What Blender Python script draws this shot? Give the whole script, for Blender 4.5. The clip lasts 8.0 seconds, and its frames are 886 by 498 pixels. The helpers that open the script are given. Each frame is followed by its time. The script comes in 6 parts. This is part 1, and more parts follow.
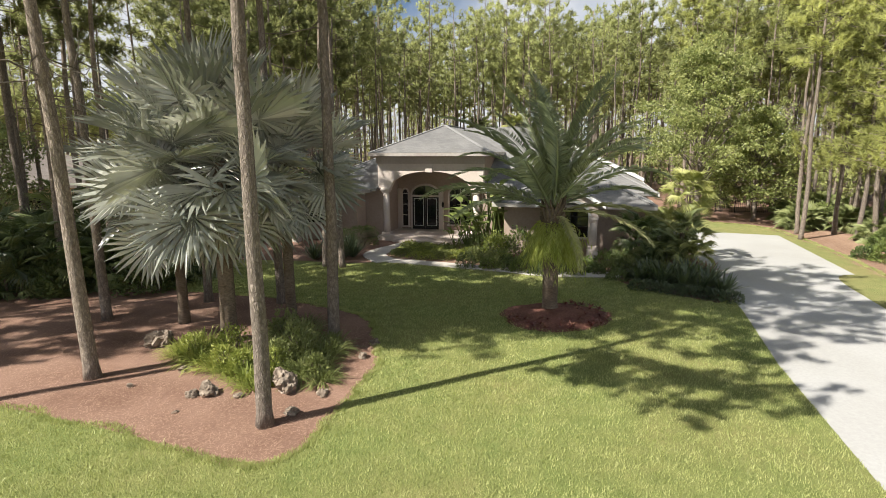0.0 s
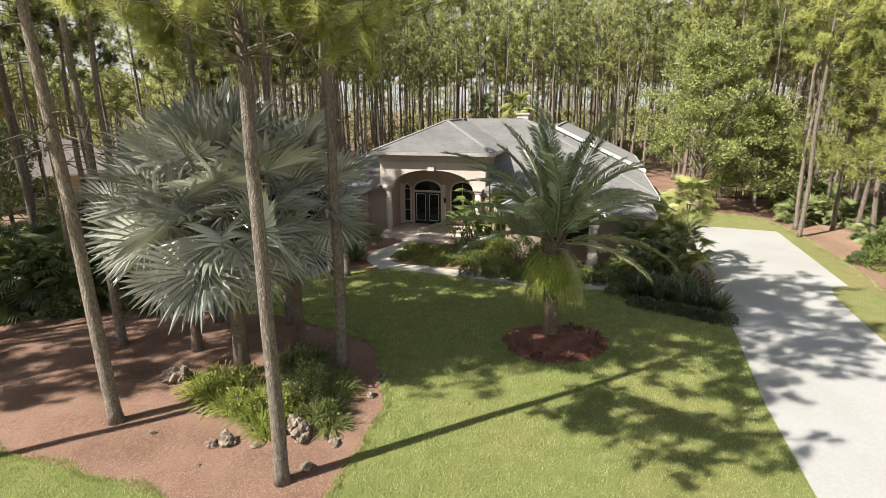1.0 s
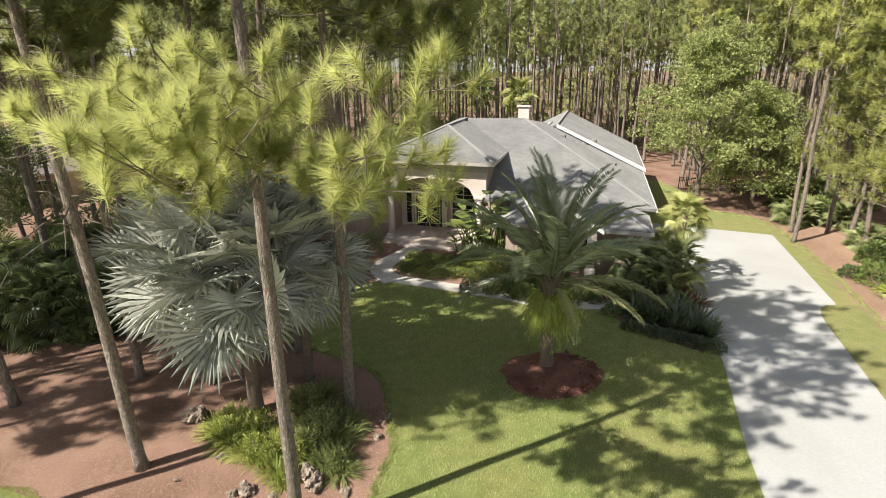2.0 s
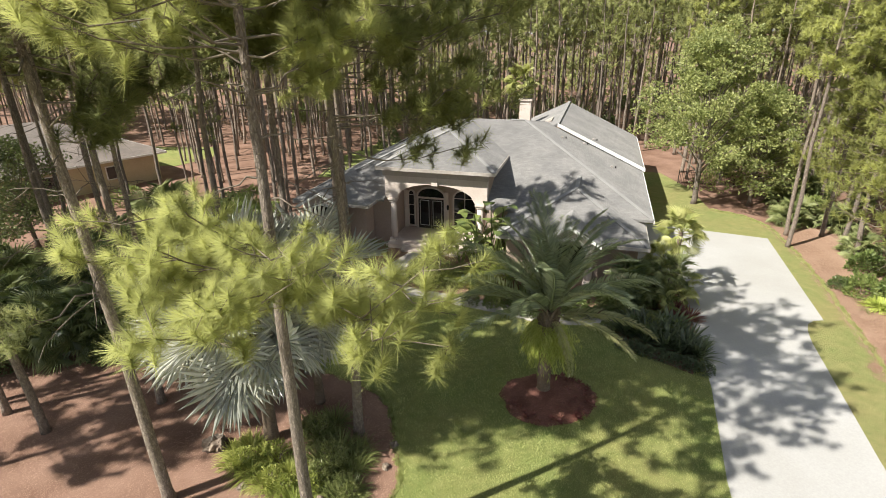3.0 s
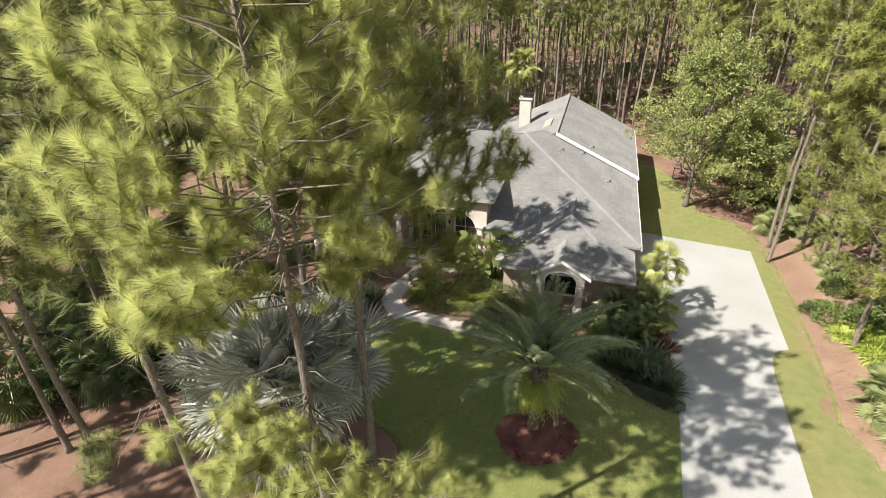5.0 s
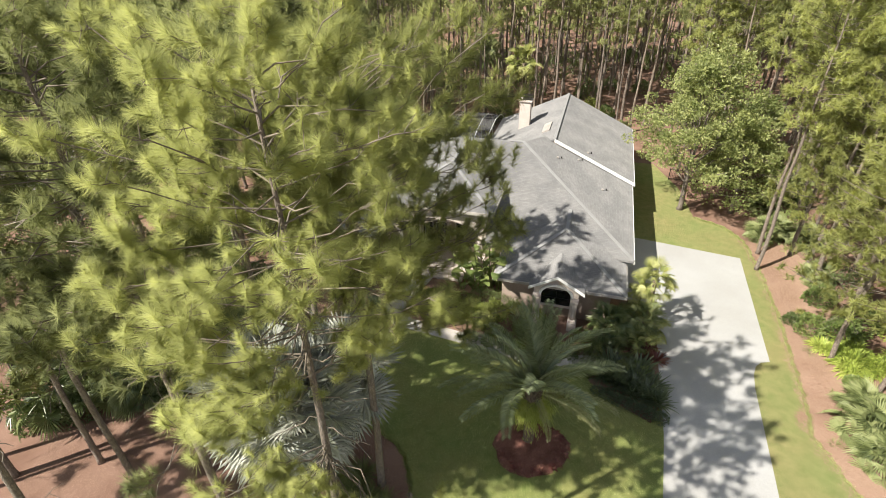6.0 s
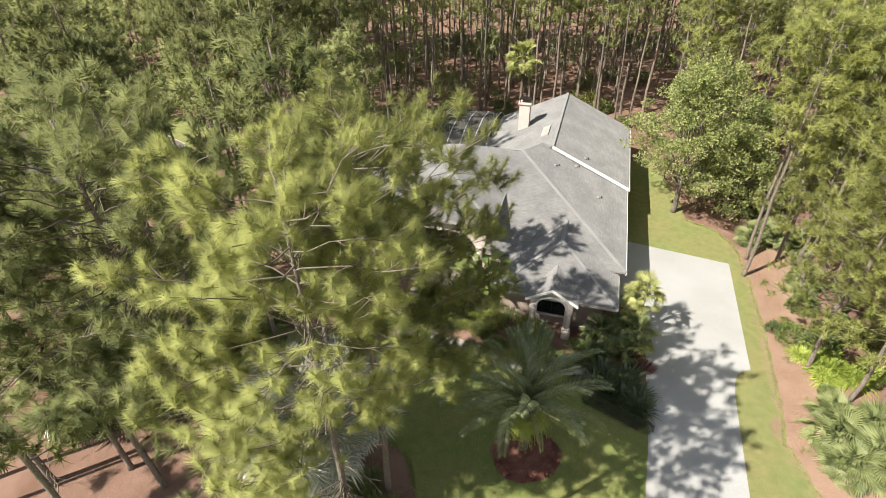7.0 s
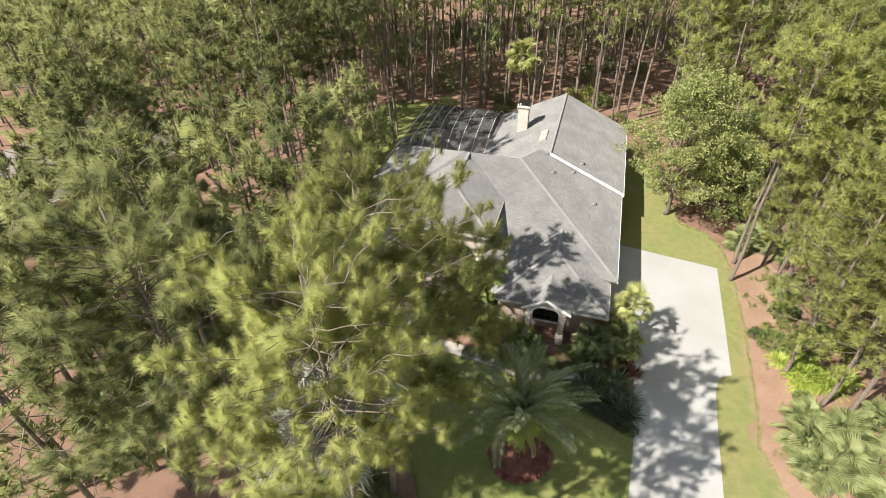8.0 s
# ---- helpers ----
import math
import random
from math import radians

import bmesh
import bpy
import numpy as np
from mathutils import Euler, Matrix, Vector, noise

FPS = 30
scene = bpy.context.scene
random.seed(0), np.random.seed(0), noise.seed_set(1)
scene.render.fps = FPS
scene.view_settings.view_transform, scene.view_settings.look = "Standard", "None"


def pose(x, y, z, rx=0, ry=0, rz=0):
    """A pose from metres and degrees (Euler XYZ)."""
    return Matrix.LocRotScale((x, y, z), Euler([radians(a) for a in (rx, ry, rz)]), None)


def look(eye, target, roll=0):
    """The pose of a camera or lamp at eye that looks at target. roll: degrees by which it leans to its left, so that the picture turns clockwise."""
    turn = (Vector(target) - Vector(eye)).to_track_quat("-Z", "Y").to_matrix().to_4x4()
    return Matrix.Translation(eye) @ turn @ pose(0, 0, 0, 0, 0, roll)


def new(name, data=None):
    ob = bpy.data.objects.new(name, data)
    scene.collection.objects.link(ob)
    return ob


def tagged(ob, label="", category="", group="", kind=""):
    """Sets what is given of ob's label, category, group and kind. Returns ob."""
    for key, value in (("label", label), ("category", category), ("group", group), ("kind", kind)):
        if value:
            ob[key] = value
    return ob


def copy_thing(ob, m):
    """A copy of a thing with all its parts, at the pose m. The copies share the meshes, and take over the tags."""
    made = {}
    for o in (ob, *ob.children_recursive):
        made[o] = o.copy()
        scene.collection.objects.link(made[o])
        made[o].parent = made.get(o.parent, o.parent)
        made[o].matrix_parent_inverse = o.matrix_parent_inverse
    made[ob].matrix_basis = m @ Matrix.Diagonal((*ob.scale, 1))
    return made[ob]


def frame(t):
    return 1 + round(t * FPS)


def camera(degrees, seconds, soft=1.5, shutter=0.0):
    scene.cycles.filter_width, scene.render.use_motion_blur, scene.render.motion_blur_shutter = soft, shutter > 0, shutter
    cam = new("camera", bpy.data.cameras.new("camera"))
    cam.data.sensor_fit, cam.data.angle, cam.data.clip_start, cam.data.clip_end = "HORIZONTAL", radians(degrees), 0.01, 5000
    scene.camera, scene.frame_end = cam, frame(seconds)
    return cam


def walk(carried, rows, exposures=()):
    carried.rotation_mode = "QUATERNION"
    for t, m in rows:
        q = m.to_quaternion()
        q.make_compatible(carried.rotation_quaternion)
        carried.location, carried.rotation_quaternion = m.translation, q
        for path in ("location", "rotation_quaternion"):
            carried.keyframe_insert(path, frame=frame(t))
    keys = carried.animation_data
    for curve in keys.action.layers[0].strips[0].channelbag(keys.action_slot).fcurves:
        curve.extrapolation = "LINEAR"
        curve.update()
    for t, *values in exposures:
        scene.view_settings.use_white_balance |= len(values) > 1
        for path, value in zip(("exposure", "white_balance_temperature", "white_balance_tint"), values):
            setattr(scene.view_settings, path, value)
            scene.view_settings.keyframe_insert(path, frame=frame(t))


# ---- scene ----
cam = camera(80.1, 8.0, soft=0.9)
METRES, EYE, TILT, LEAN, TURN = 25.0, 6.1, -10.64, 0.3, 0.0
EXPOSURE, SKY, SUNLIGHT = 0.97, 0.052, 5.0
ROWS = [
    (0.0, 0.0, 0.0, 0.0, 0.0, 0.0, -0.0),
    (0.5, -0.0031, -0.0073, 0.0503, 0.05, -2.2, 0.07),
    (1.0, -0.0042, -0.0155, 0.1055, 0.07, -4.41, 0.07),
    (1.5, -0.0052, -0.0238, 0.165, 0.07, -6.44, 0.14),
    (3.0, -0.0079, -0.0493, 0.34, 0.22, -12.09, 0.28),
    (3.5, -0.0096, -0.0576, 0.3961, 0.25, -13.82, 0.36),
    (4.0, -0.0096, -0.0667, 0.4566, 0.27, -15.51, 0.39),
    (4.5, -0.0088, -0.0765, 0.5199, 0.29, -17.11, 0.4),
    (6.0, -0.0105, -0.1083, 0.7136, 0.36, -21.75, 0.41),
    (6.5, -0.0115, -0.1185, 0.7817, 0.39, -23.33, 0.48),
    (7.0, -0.0111, -0.129, 0.8515, 0.4, -24.91, 0.5),
    (7.5, -0.0101, -0.1403, 0.92, 0.44, -26.46, 0.48),
    (8.0, -0.0093, -0.1512, 0.9883, 0.47, -27.84, 0.55),
]
walk(cam, [(t, pose(0, 0, EYE, TILT, LEAN, TURN) @ pose(METRES * x, METRES * y, METRES * z, 90 + pitch, roll, yaw)) for t, x, y, z, yaw, pitch, roll in ROWS],
     exposures=[(0.0, EXPOSURE), (8.0, EXPOSURE)])

# ---- sky and sun: high sun behind the camera's left shoulder ----
SUN_AZ, SUN_EL = math.atan2(-0.884, -0.468), radians(45.5)
world = bpy.data.worlds.new("world")
scene.world = world
world.use_nodes = True
wn, wl = world.node_tree.nodes, world.node_tree.links
sky = wn.new("ShaderNodeTexSky")
sky.sky_type, sky.sun_disc = "NISHITA", False
sky.sun_elevation, sky.sun_rotation = SUN_EL, SUN_AZ
sky.dust_density, sky.air_density = 0.7, 0.8
cloud = wn.new("ShaderNodeTexNoise")
cloud.inputs["Scale"].default_value, cloud.inputs["Detail"].default_value = 3.2, 6.0
where = wn.new("ShaderNodeTexCoord")
wl.new(where.outputs["Generated"], cloud.inputs["Vector"])
puff = wn.new("ShaderNodeValToRGB")
puff.color_ramp.elements[0].position, puff.color_ramp.elements[1].position = 0.44, 0.62
parts_of = wn.new("ShaderNodeSeparateXYZ")
wl.new(where.outputs["Generated"], parts_of.inputs[0])
low_sky = wn.new("ShaderNodeMapRange")
low_sky.inputs["From Min"].default_value, low_sky.inputs["From Max"].default_value = 0.0, 0.45
low_sky.inputs["To Min"].default_value, low_sky.inputs["To Max"].default_value = 0.16, 0.0
wl.new(parts_of.outputs["Z"], low_sky.inputs["Value"])
heaped = wn.new("ShaderNodeMath")
wl.new(cloud.outputs["Fac"], heaped.inputs[0])
wl.new(low_sky.outputs[0], heaped.inputs[1])
wl.new(heaped.outputs[0], puff.inputs["Fac"])
blend = wn.new("ShaderNodeMix")
blend.data_type = "RGBA"
wl.new(puff.outputs["Color"], blend.inputs[0])
wl.new(sky.outputs["Color"], blend.inputs[6])
blend.inputs[7].default_value = (7.6, 7.8, 8.2, 1)
wl.new(blend.outputs[2], wn["Background"].inputs["Color"])
wn["Background"].inputs["Strength"].default_value = SKY
sun = new("sun", bpy.data.lights.new("sun", "SUN"))
sun.data.energy, sun.data.angle, sun.data.color = SUNLIGHT, radians(0.55), (1.0, 0.95, 0.86)
toward = Vector((math.cos(SUN_EL) * -0.884, math.cos(SUN_EL) * -0.468, math.sin(SUN_EL)))
sun.matrix_world = look(toward * 60, (0, 0, 0))

# ---- materials ----


def nodes_of(name):
    m = bpy.data.materials.new(name)
    m.use_nodes = True
    nt = m.node_tree
    return m, nt.nodes, nt.links, nt.nodes["Principled BSDF"]


def ramp(n, stops):
    r = n.new("ShaderNodeValToRGB")
    while len(r.color_ramp.elements) < len(stops):
        r.color_ramp.elements.new(0.5)
    for e, (p, c) in zip(r.color_ramp.elements, stops):
        e.position, e.color = p, (*c, 1)
    return r


def noisy(n, l, scale, detail=4.0, rough=0.6, coord="Object", stretch=None):
    tex = n.new("ShaderNodeTexNoise")
    tex.inputs["Scale"].default_value = scale
    tex.inputs["Detail"].default_value = detail
    tex.inputs["Roughness"].default_value = rough
    co = n.new("ShaderNodeTexCoord")
    if stretch:
        mp = n.new("ShaderNodeMapping")
        mp.inputs["Scale"].default_value = stretch
        l.new(co.outputs[coord], mp.inputs["Vector"])
        l.new(mp.outputs["Vector"], tex.inputs["Vector"])
    else:
        l.new(co.outputs[coord], tex.inputs["Vector"])
    return tex


def mixed(n, l, a, b, fac, blend="MIX"):
    mx = n.new("ShaderNodeMix")
    mx.data_type, mx.blend_type = "RGBA", blend
    for sock, val in ((mx.inputs[6], a), (mx.inputs[7], b), (mx.inputs[0], fac)):
        if isinstance(val, (int, float)):
            sock.default_value = val
        elif isinstance(val, tuple):
            sock.default_value = (*val, 1)
        else:
            l.new(val, sock)
    return mx.outputs[2]


def surface(name, stops, fine, coarse, stain, rough=0.85, bump=0.3, dist=0.02, stretch=None, metal=0.0, spec=0.3):
    """Colour by a fine grain over the stops, a coarse stain multiplied in, and relief from the grain."""
    m, n, l, b = nodes_of(name)
    t1 = noisy(n, l, fine, 6.0, 0.65, stretch=stretch)
    t2 = noisy(n, l, coarse, 3.0, 0.55)
    r1 = ramp(n, stops)
    l.new(t1.outputs["Fac"], r1.inputs["Fac"])
    r2 = ramp(n, [(0.35, stain), (0.65, (1, 1, 1))])
    l.new(t2.outputs["Fac"], r2.inputs["Fac"])
    l.new(mixed(n, l, r1.outputs["Color"], r2.outputs["Color"], 1.0, "MULTIPLY"), b.inputs["Base Color"])
    b.inputs["Roughness"].default_value = rough
    b.inputs["Metallic"].default_value = metal
    b.inputs["Specular IOR Level"].default_value = spec
    if bump:
        bp = n.new("ShaderNodeBump")
        bp.inputs["Strength"].default_value, bp.inputs["Distance"].default_value = bump, dist
        l.new(t1.outputs["Fac"], bp.inputs["Height"])
        l.new(bp.outputs["Normal"], b.inputs["Normal"])
    return m


def leafy(name, stops, through_col, trans=0.35, rough=0.5, spec=0.35, patch=0.6, single=0.55, clumps=1.0):
    """Leaf: colour differs leaf by leaf and in soft patches; some light passes through."""
    m, n, l, b = nodes_of(name)
    geo = n.new("ShaderNodeNewGeometry")
    info = n.new("ShaderNodeObjectInfo")
    t = noisy(n, l, patch, 2.0, 0.5)
    add = n.new("ShaderNodeMath")
    add.operation = "MULTIPLY_ADD"
    l.new(geo.outputs["Random Per Island"], add.inputs[0])
    add.inputs[1].default_value = single
    sub = n.new("ShaderNodeMath")
    sub.operation = "MULTIPLY_ADD"
    l.new(info.outputs["Random"], sub.inputs[0])
    sub.inputs[1].default_value, sub.inputs[2].default_value = 0.4, -0.4
    add2 = n.new("ShaderNodeMath")
    wide = n.new("ShaderNodeMath")
    wide.operation = "MULTIPLY_ADD"
    l.new(t.outputs["Fac"], wide.inputs[0])
    wide.inputs[1].default_value, wide.inputs[2].default_value = clumps, 0.5 - 0.5 * clumps
    l.new(wide.outputs[0], add2.inputs[0])
    l.new(sub.outputs[0], add2.inputs[1])
    l.new(add2.outputs[0], add.inputs[2])
    r = ramp(n, stops)
    l.new(add.outputs[0], r.inputs["Fac"])
    l.new(r.outputs["Color"], b.inputs["Base Color"])
    b.inputs["Roughness"].default_value = rough
    b.inputs["Specular IOR Level"].default_value = spec
    tr = n.new("ShaderNodeBsdfTranslucent")
    l.new(mixed(n, l, r.outputs["Color"], through_col, 0.5), tr.inputs["Color"])
    ms = n.new("ShaderNodeMixShader")
    ms.inputs["Fac"].default_value = trans
    l.new(b.outputs["BSDF"], ms.inputs[1])
    l.new(tr.outputs["BSDF"], ms.inputs[2])
    l.new(ms.outputs["Shader"], n["Material Output"].inputs["Surface"])
    return m


STUCCO = surface("stucco", [(0.3, (0.36, 0.28, 0.23)), (0.7, (0.44, 0.35, 0.29))], 9.0, 0.5, (0.86, 0.84, 0.82), 0.95, 0.35, 0.01)
CREAM = surface("cream_stucco", [(0.3, (0.58, 0.5, 0.45)), (0.7, (0.66, 0.585, 0.53))], 9.0, 0.6, (0.88, 0.86, 0.84), 0.9, 0.3, 0.01)
WHITE = surface("white_paint", [(0.3, (0.74, 0.74, 0.72)), (0.7, (0.82, 0.82, 0.8))], 6.0, 0.8, (0.88, 0.87, 0.85), 0.5, 0.05, 0.005)
TAN = surface("tan_stucco", [(0.3, (0.5, 0.42, 0.27)), (0.7, (0.58, 0.49, 0.33))], 7.0, 0.5, (0.85, 0.84, 0.8), 0.95, 0.3, 0.01)
GUTTER = surface("weathered_gutter", [(0.3, (0.4, 0.37, 0.34)), (0.7, (0.5, 0.47, 0.43))], 5.0, 0.9, (0.75, 0.72, 0.7), 0.5, 0.05, 0.005)
SOFFIT = surface("soffit", [(0.3, (0.42, 0.36, 0.31)), (0.7, (0.48, 0.41, 0.36))], 8.0, 0.8, (0.9, 0.9, 0.9), 0.9, 0.1, 0.01)
CONCRETE = surface("driveway_concrete", [(0.3, (0.36, 0.356, 0.347)), (0.7, (0.42, 0.416, 0.407))], 14.0, 0.22, (0.9, 0.89, 0.87), 0.9, 0.2, 0.01)
PATHSTONE = surface("path_concrete", [(0.3, (0.42, 0.39, 0.36)), (0.7, (0.55, 0.52, 0.48))], 11.0, 0.6, (0.78, 0.76, 0.72), 0.9, 0.3, 0.01)
PAVER = surface("porch_tile", [(0.3, (0.55, 0.47, 0.42)), (0.7, (0.66, 0.58, 0.52))], 6.0, 0.9, (0.85, 0.82, 0.8), 0.7, 0.2, 0.01)
STRAW = surface("pine_straw", [(0.25, (0.165, 0.095, 0.068)), (0.5, (0.26, 0.16, 0.117)), (0.75, (0.35, 0.23, 0.172))], 26.0, 0.45, (0.68, 0.63, 0.6), 1.0, 0.45, 0.02)
FRESHSTRAW = surface("fresh_orange_straw", [(0.25, (0.2, 0.125, 0.085)), (0.5, (0.34, 0.225, 0.16)), (0.75, (0.45, 0.32, 0.235))], 30.0, 0.5, (0.82, 0.79, 0.76), 1.0, 0.4, 0.015)
MULCH = surface("red_mulch", [(0.25, (0.09, 0.038, 0.03)), (0.55, (0.25, 0.115, 0.085)), (0.8, (0.44, 0.25, 0.19))], 22.0, 1.4, (0.6, 0.55, 0.55), 1.0, 1.0, 0.05)
TWIG = surface("grey_twig", [(0.3, (0.14, 0.115, 0.09)), (0.7, (0.29, 0.25, 0.205))], 12.0, 2.0, (0.7, 0.68, 0.66), 0.95, 0.4, 0.01)
PALMTRUNK = surface("palm_trunk", [(0.3, (0.1, 0.075, 0.055)), (0.7, (0.3, 0.24, 0.18))], 12.0, 1.5, (0.7, 0.66, 0.62), 1.0, 0.9, 0.04, stretch=(1, 1, 2.5))
ROCK = surface("limestone_rock", [(0.3, (0.12, 0.095, 0.075)), (0.52, (0.32, 0.26, 0.205)), (0.75, (0.58, 0.5, 0.41))], 7.0, 1.5, (0.6, 0.58, 0.55), 0.95, 1.0, 0.06)
DARKMETAL = surface("dark_bronze", [(0.3, (0.025, 0.022, 0.02)), (0.7, (0.045, 0.04, 0.036))], 6.0, 1.0, (0.9, 0.9, 0.9), 0.45, 0.05, 0.003, metal=0.5)
BLACKDOOR = surface("dark_door", [(0.3, (0.02, 0.017, 0.015)), (0.7, (0.035, 0.03, 0.026))], 10.0, 1.0, (0.85, 0.85, 0.85), 0.35, 0.1, 0.003)

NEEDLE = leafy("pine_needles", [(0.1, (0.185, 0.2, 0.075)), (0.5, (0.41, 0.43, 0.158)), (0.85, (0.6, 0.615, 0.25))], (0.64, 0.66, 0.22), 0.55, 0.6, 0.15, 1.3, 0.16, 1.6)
# Darker needle tone, for the bed pine and pines at x < 0.
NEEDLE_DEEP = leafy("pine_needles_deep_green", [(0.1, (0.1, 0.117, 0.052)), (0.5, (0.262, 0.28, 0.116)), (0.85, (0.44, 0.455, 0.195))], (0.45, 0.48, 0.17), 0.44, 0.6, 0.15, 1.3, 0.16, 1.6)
NEEDLE_FAR = leafy("pine_needles_shaded_green", [(0.1, (0.19, 0.21, 0.09)), (0.5, (0.38, 0.405, 0.17)), (0.9, (0.58, 0.6, 0.275))], (0.56, 0.59, 0.23), 0.46, 0.6, 0.15, 0.9, 0.16, 1.5)
OAKLEAF = leafy("broad_leaf", [(0.1, (0.1, 0.127, 0.043)), (0.5, (0.255, 0.29, 0.105)), (0.9, (0.47, 0.485, 0.2))], (0.46, 0.53, 0.17), 0.38, 0.42, patch=1.1, clumps=1.6)
SILVER = leafy("silver_fan_leaf", [(0.1, (0.19, 0.205, 0.175)), (0.5, (0.4, 0.41, 0.35)), (0.9, (0.7, 0.7, 0.61))], (0.6, 0.6, 0.42), 0.22, 0.27, 0.9)
DATELEAF = leafy("date_palm_leaf", [(0.1, (0.13, 0.165, 0.1)), (0.5, (0.27, 0.315, 0.18)), (0.9, (0.52, 0.56, 0.33))], (0.5, 0.56, 0.25), 0.34, 0.3, 0.75)
OLDFROND = leafy("old_palm_frond", [(0.1, (0.24, 0.25, 0.11)), (0.5, (0.38, 0.385, 0.19)), (0.9, (0.52, 0.51, 0.28))], (0.45, 0.46, 0.18), 0.25, 0.45)
FERN = leafy("fern_leaf", [(0.1, (0.17, 0.21, 0.04)), (0.5, (0.35, 0.4, 0.085)), (0.9, (0.54, 0.56, 0.17))], (0.52, 0.6, 0.12), 0.35, 0.5)
LIME = leafy("lime_shrub_leaf", [(0.1, (0.13, 0.165, 0.035)), (0.5, (0.25, 0.285, 0.065)), (0.9, (0.42, 0.43, 0.13))], (0.45, 0.5, 0.1), 0.3, 0.5)
BRIGHTLIME = leafy("bright_lime_leaf", [(0.1, (0.16, 0.215, 0.04)), (0.5, (0.33, 0.4, 0.075)), (0.9, (0.52, 0.57, 0.15))], (0.46, 0.55, 0.1), 0.32, 0.5)
MIDGREEN = leafy("shrub_leaf", [(0.1, (0.075, 0.112, 0.034)), (0.5, (0.15, 0.2, 0.06)), (0.9, (0.27, 0.31, 0.1))], (0.34, 0.42, 0.1), 0.25, 0.4)
DARKLEAF = leafy("dark_strap_leaf", [(0.1, (0.045, 0.062, 0.032)), (0.5, (0.085, 0.11, 0.054)), (0.9, (0.16, 0.19, 0.095))], (0.2, 0.26, 0.08), 0.2, 0.3, 0.6)
HEDGE = leafy("hedge_leaf", [(0.1, (0.055, 0.08, 0.028)), (0.5, (0.11, 0.145, 0.05)), (0.9, (0.2, 0.23, 0.085))], (0.26, 0.33, 0.08), 0.2, 0.4)
REDLEAF = leafy("red_leaf", [(0.1, (0.08, 0.025, 0.022)), (0.5, (0.17, 0.06, 0.05)), (0.9, (0.3, 0.15, 0.11))], (0.4, 0.1, 0.06), 0.25, 0.4)
SABAL = leafy("palmetto_leaf", [(0.1, (0.09, 0.115, 0.042)), (0.5, (0.18, 0.21, 0.078)), (0.9, (0.3, 0.325, 0.14))], (0.34, 0.4, 0.13), 0.25, 0.5, 0.3)
STRAP = leafy("olive_strap_leaf", [(0.1, (0.09, 0.11, 0.035)), (0.5, (0.17, 0.195, 0.065)), (0.9, (0.29, 0.3, 0.12))], (0.3, 0.36, 0.1), 0.28, 0.42)
THICKET = leafy("thicket_leaf", [(0.1, (0.055, 0.082, 0.03)), (0.5, (0.115, 0.15, 0.052)), (0.9, (0.22, 0.25, 0.095))], (0.25, 0.33, 0.09), 0.25, 0.36, 0.5)
YELLOWPALM = leafy("yellow_green_palm_leaf", [(0.1, (0.16, 0.185, 0.052)), (0.5, (0.31, 0.335, 0.105)), (0.9, (0.48, 0.48, 0.19))], (0.5, 0.53, 0.14), 0.3, 0.4)
BLADE = leafy("grass_blade", [(0.1, (0.21, 0.24, 0.08)), (0.5, (0.352, 0.383, 0.14)), (0.9, (0.5, 0.508, 0.22))], (0.42, 0.48, 0.13), 0.36, 0.5, patch=2.2, clumps=1.8)
STRAWBIT = leafy("straw_needle", [(0.1, (0.2, 0.11, 0.075)), (0.5, (0.31, 0.19, 0.135)), (0.9, (0.41, 0.275, 0.2))], (0.36, 0.2, 0.11), 0.1, 0.8)


def lawn_mat(name, stops):
    m, n, l, b = nodes_of(name)
    fine = noisy(n, l, 45.0, 6.0, 0.7)
    mid = noisy(n, l, 1.6, 4.0, 0.6)
    big = noisy(n, l, 0.22, 2.0, 0.5)
    r = ramp(n, stops)
    l.new(fine.outputs["Fac"], r.inputs["Fac"])
    r2 = ramp(n, [(0.3, (0.8, 0.86, 0.7)), (0.7, (1.12, 1.06, 1.0))])
    l.new(mid.outputs["Fac"], r2.inputs["Fac"])
    r3 = ramp(n, [(0.35, (0.9, 0.98, 0.85)), (0.65, (1.1, 1.0, 1.0))])
    l.new(big.outputs["Fac"], r3.inputs["Fac"])
    c = mixed(n, l, r.outputs["Color"], r2.outputs["Color"], 1.0, "MULTIPLY")
    l.new(mixed(n, l, c, r3.outputs["Color"], 1.0, "MULTIPLY"), b.inputs["Base Color"])
    b.inputs["Roughness"].default_value, b.inputs["Specular IOR Level"].default_value = 0.9, 0.15
    bp = n.new("ShaderNodeBump")
    bp.inputs["Strength"].default_value, bp.inputs["Distance"].default_value = 1.0, 0.06
    l.new(fine.outputs["Fac"], bp.inputs["Height"])
    l.new(bp.outputs["Normal"], b.inputs["Normal"])
    return m


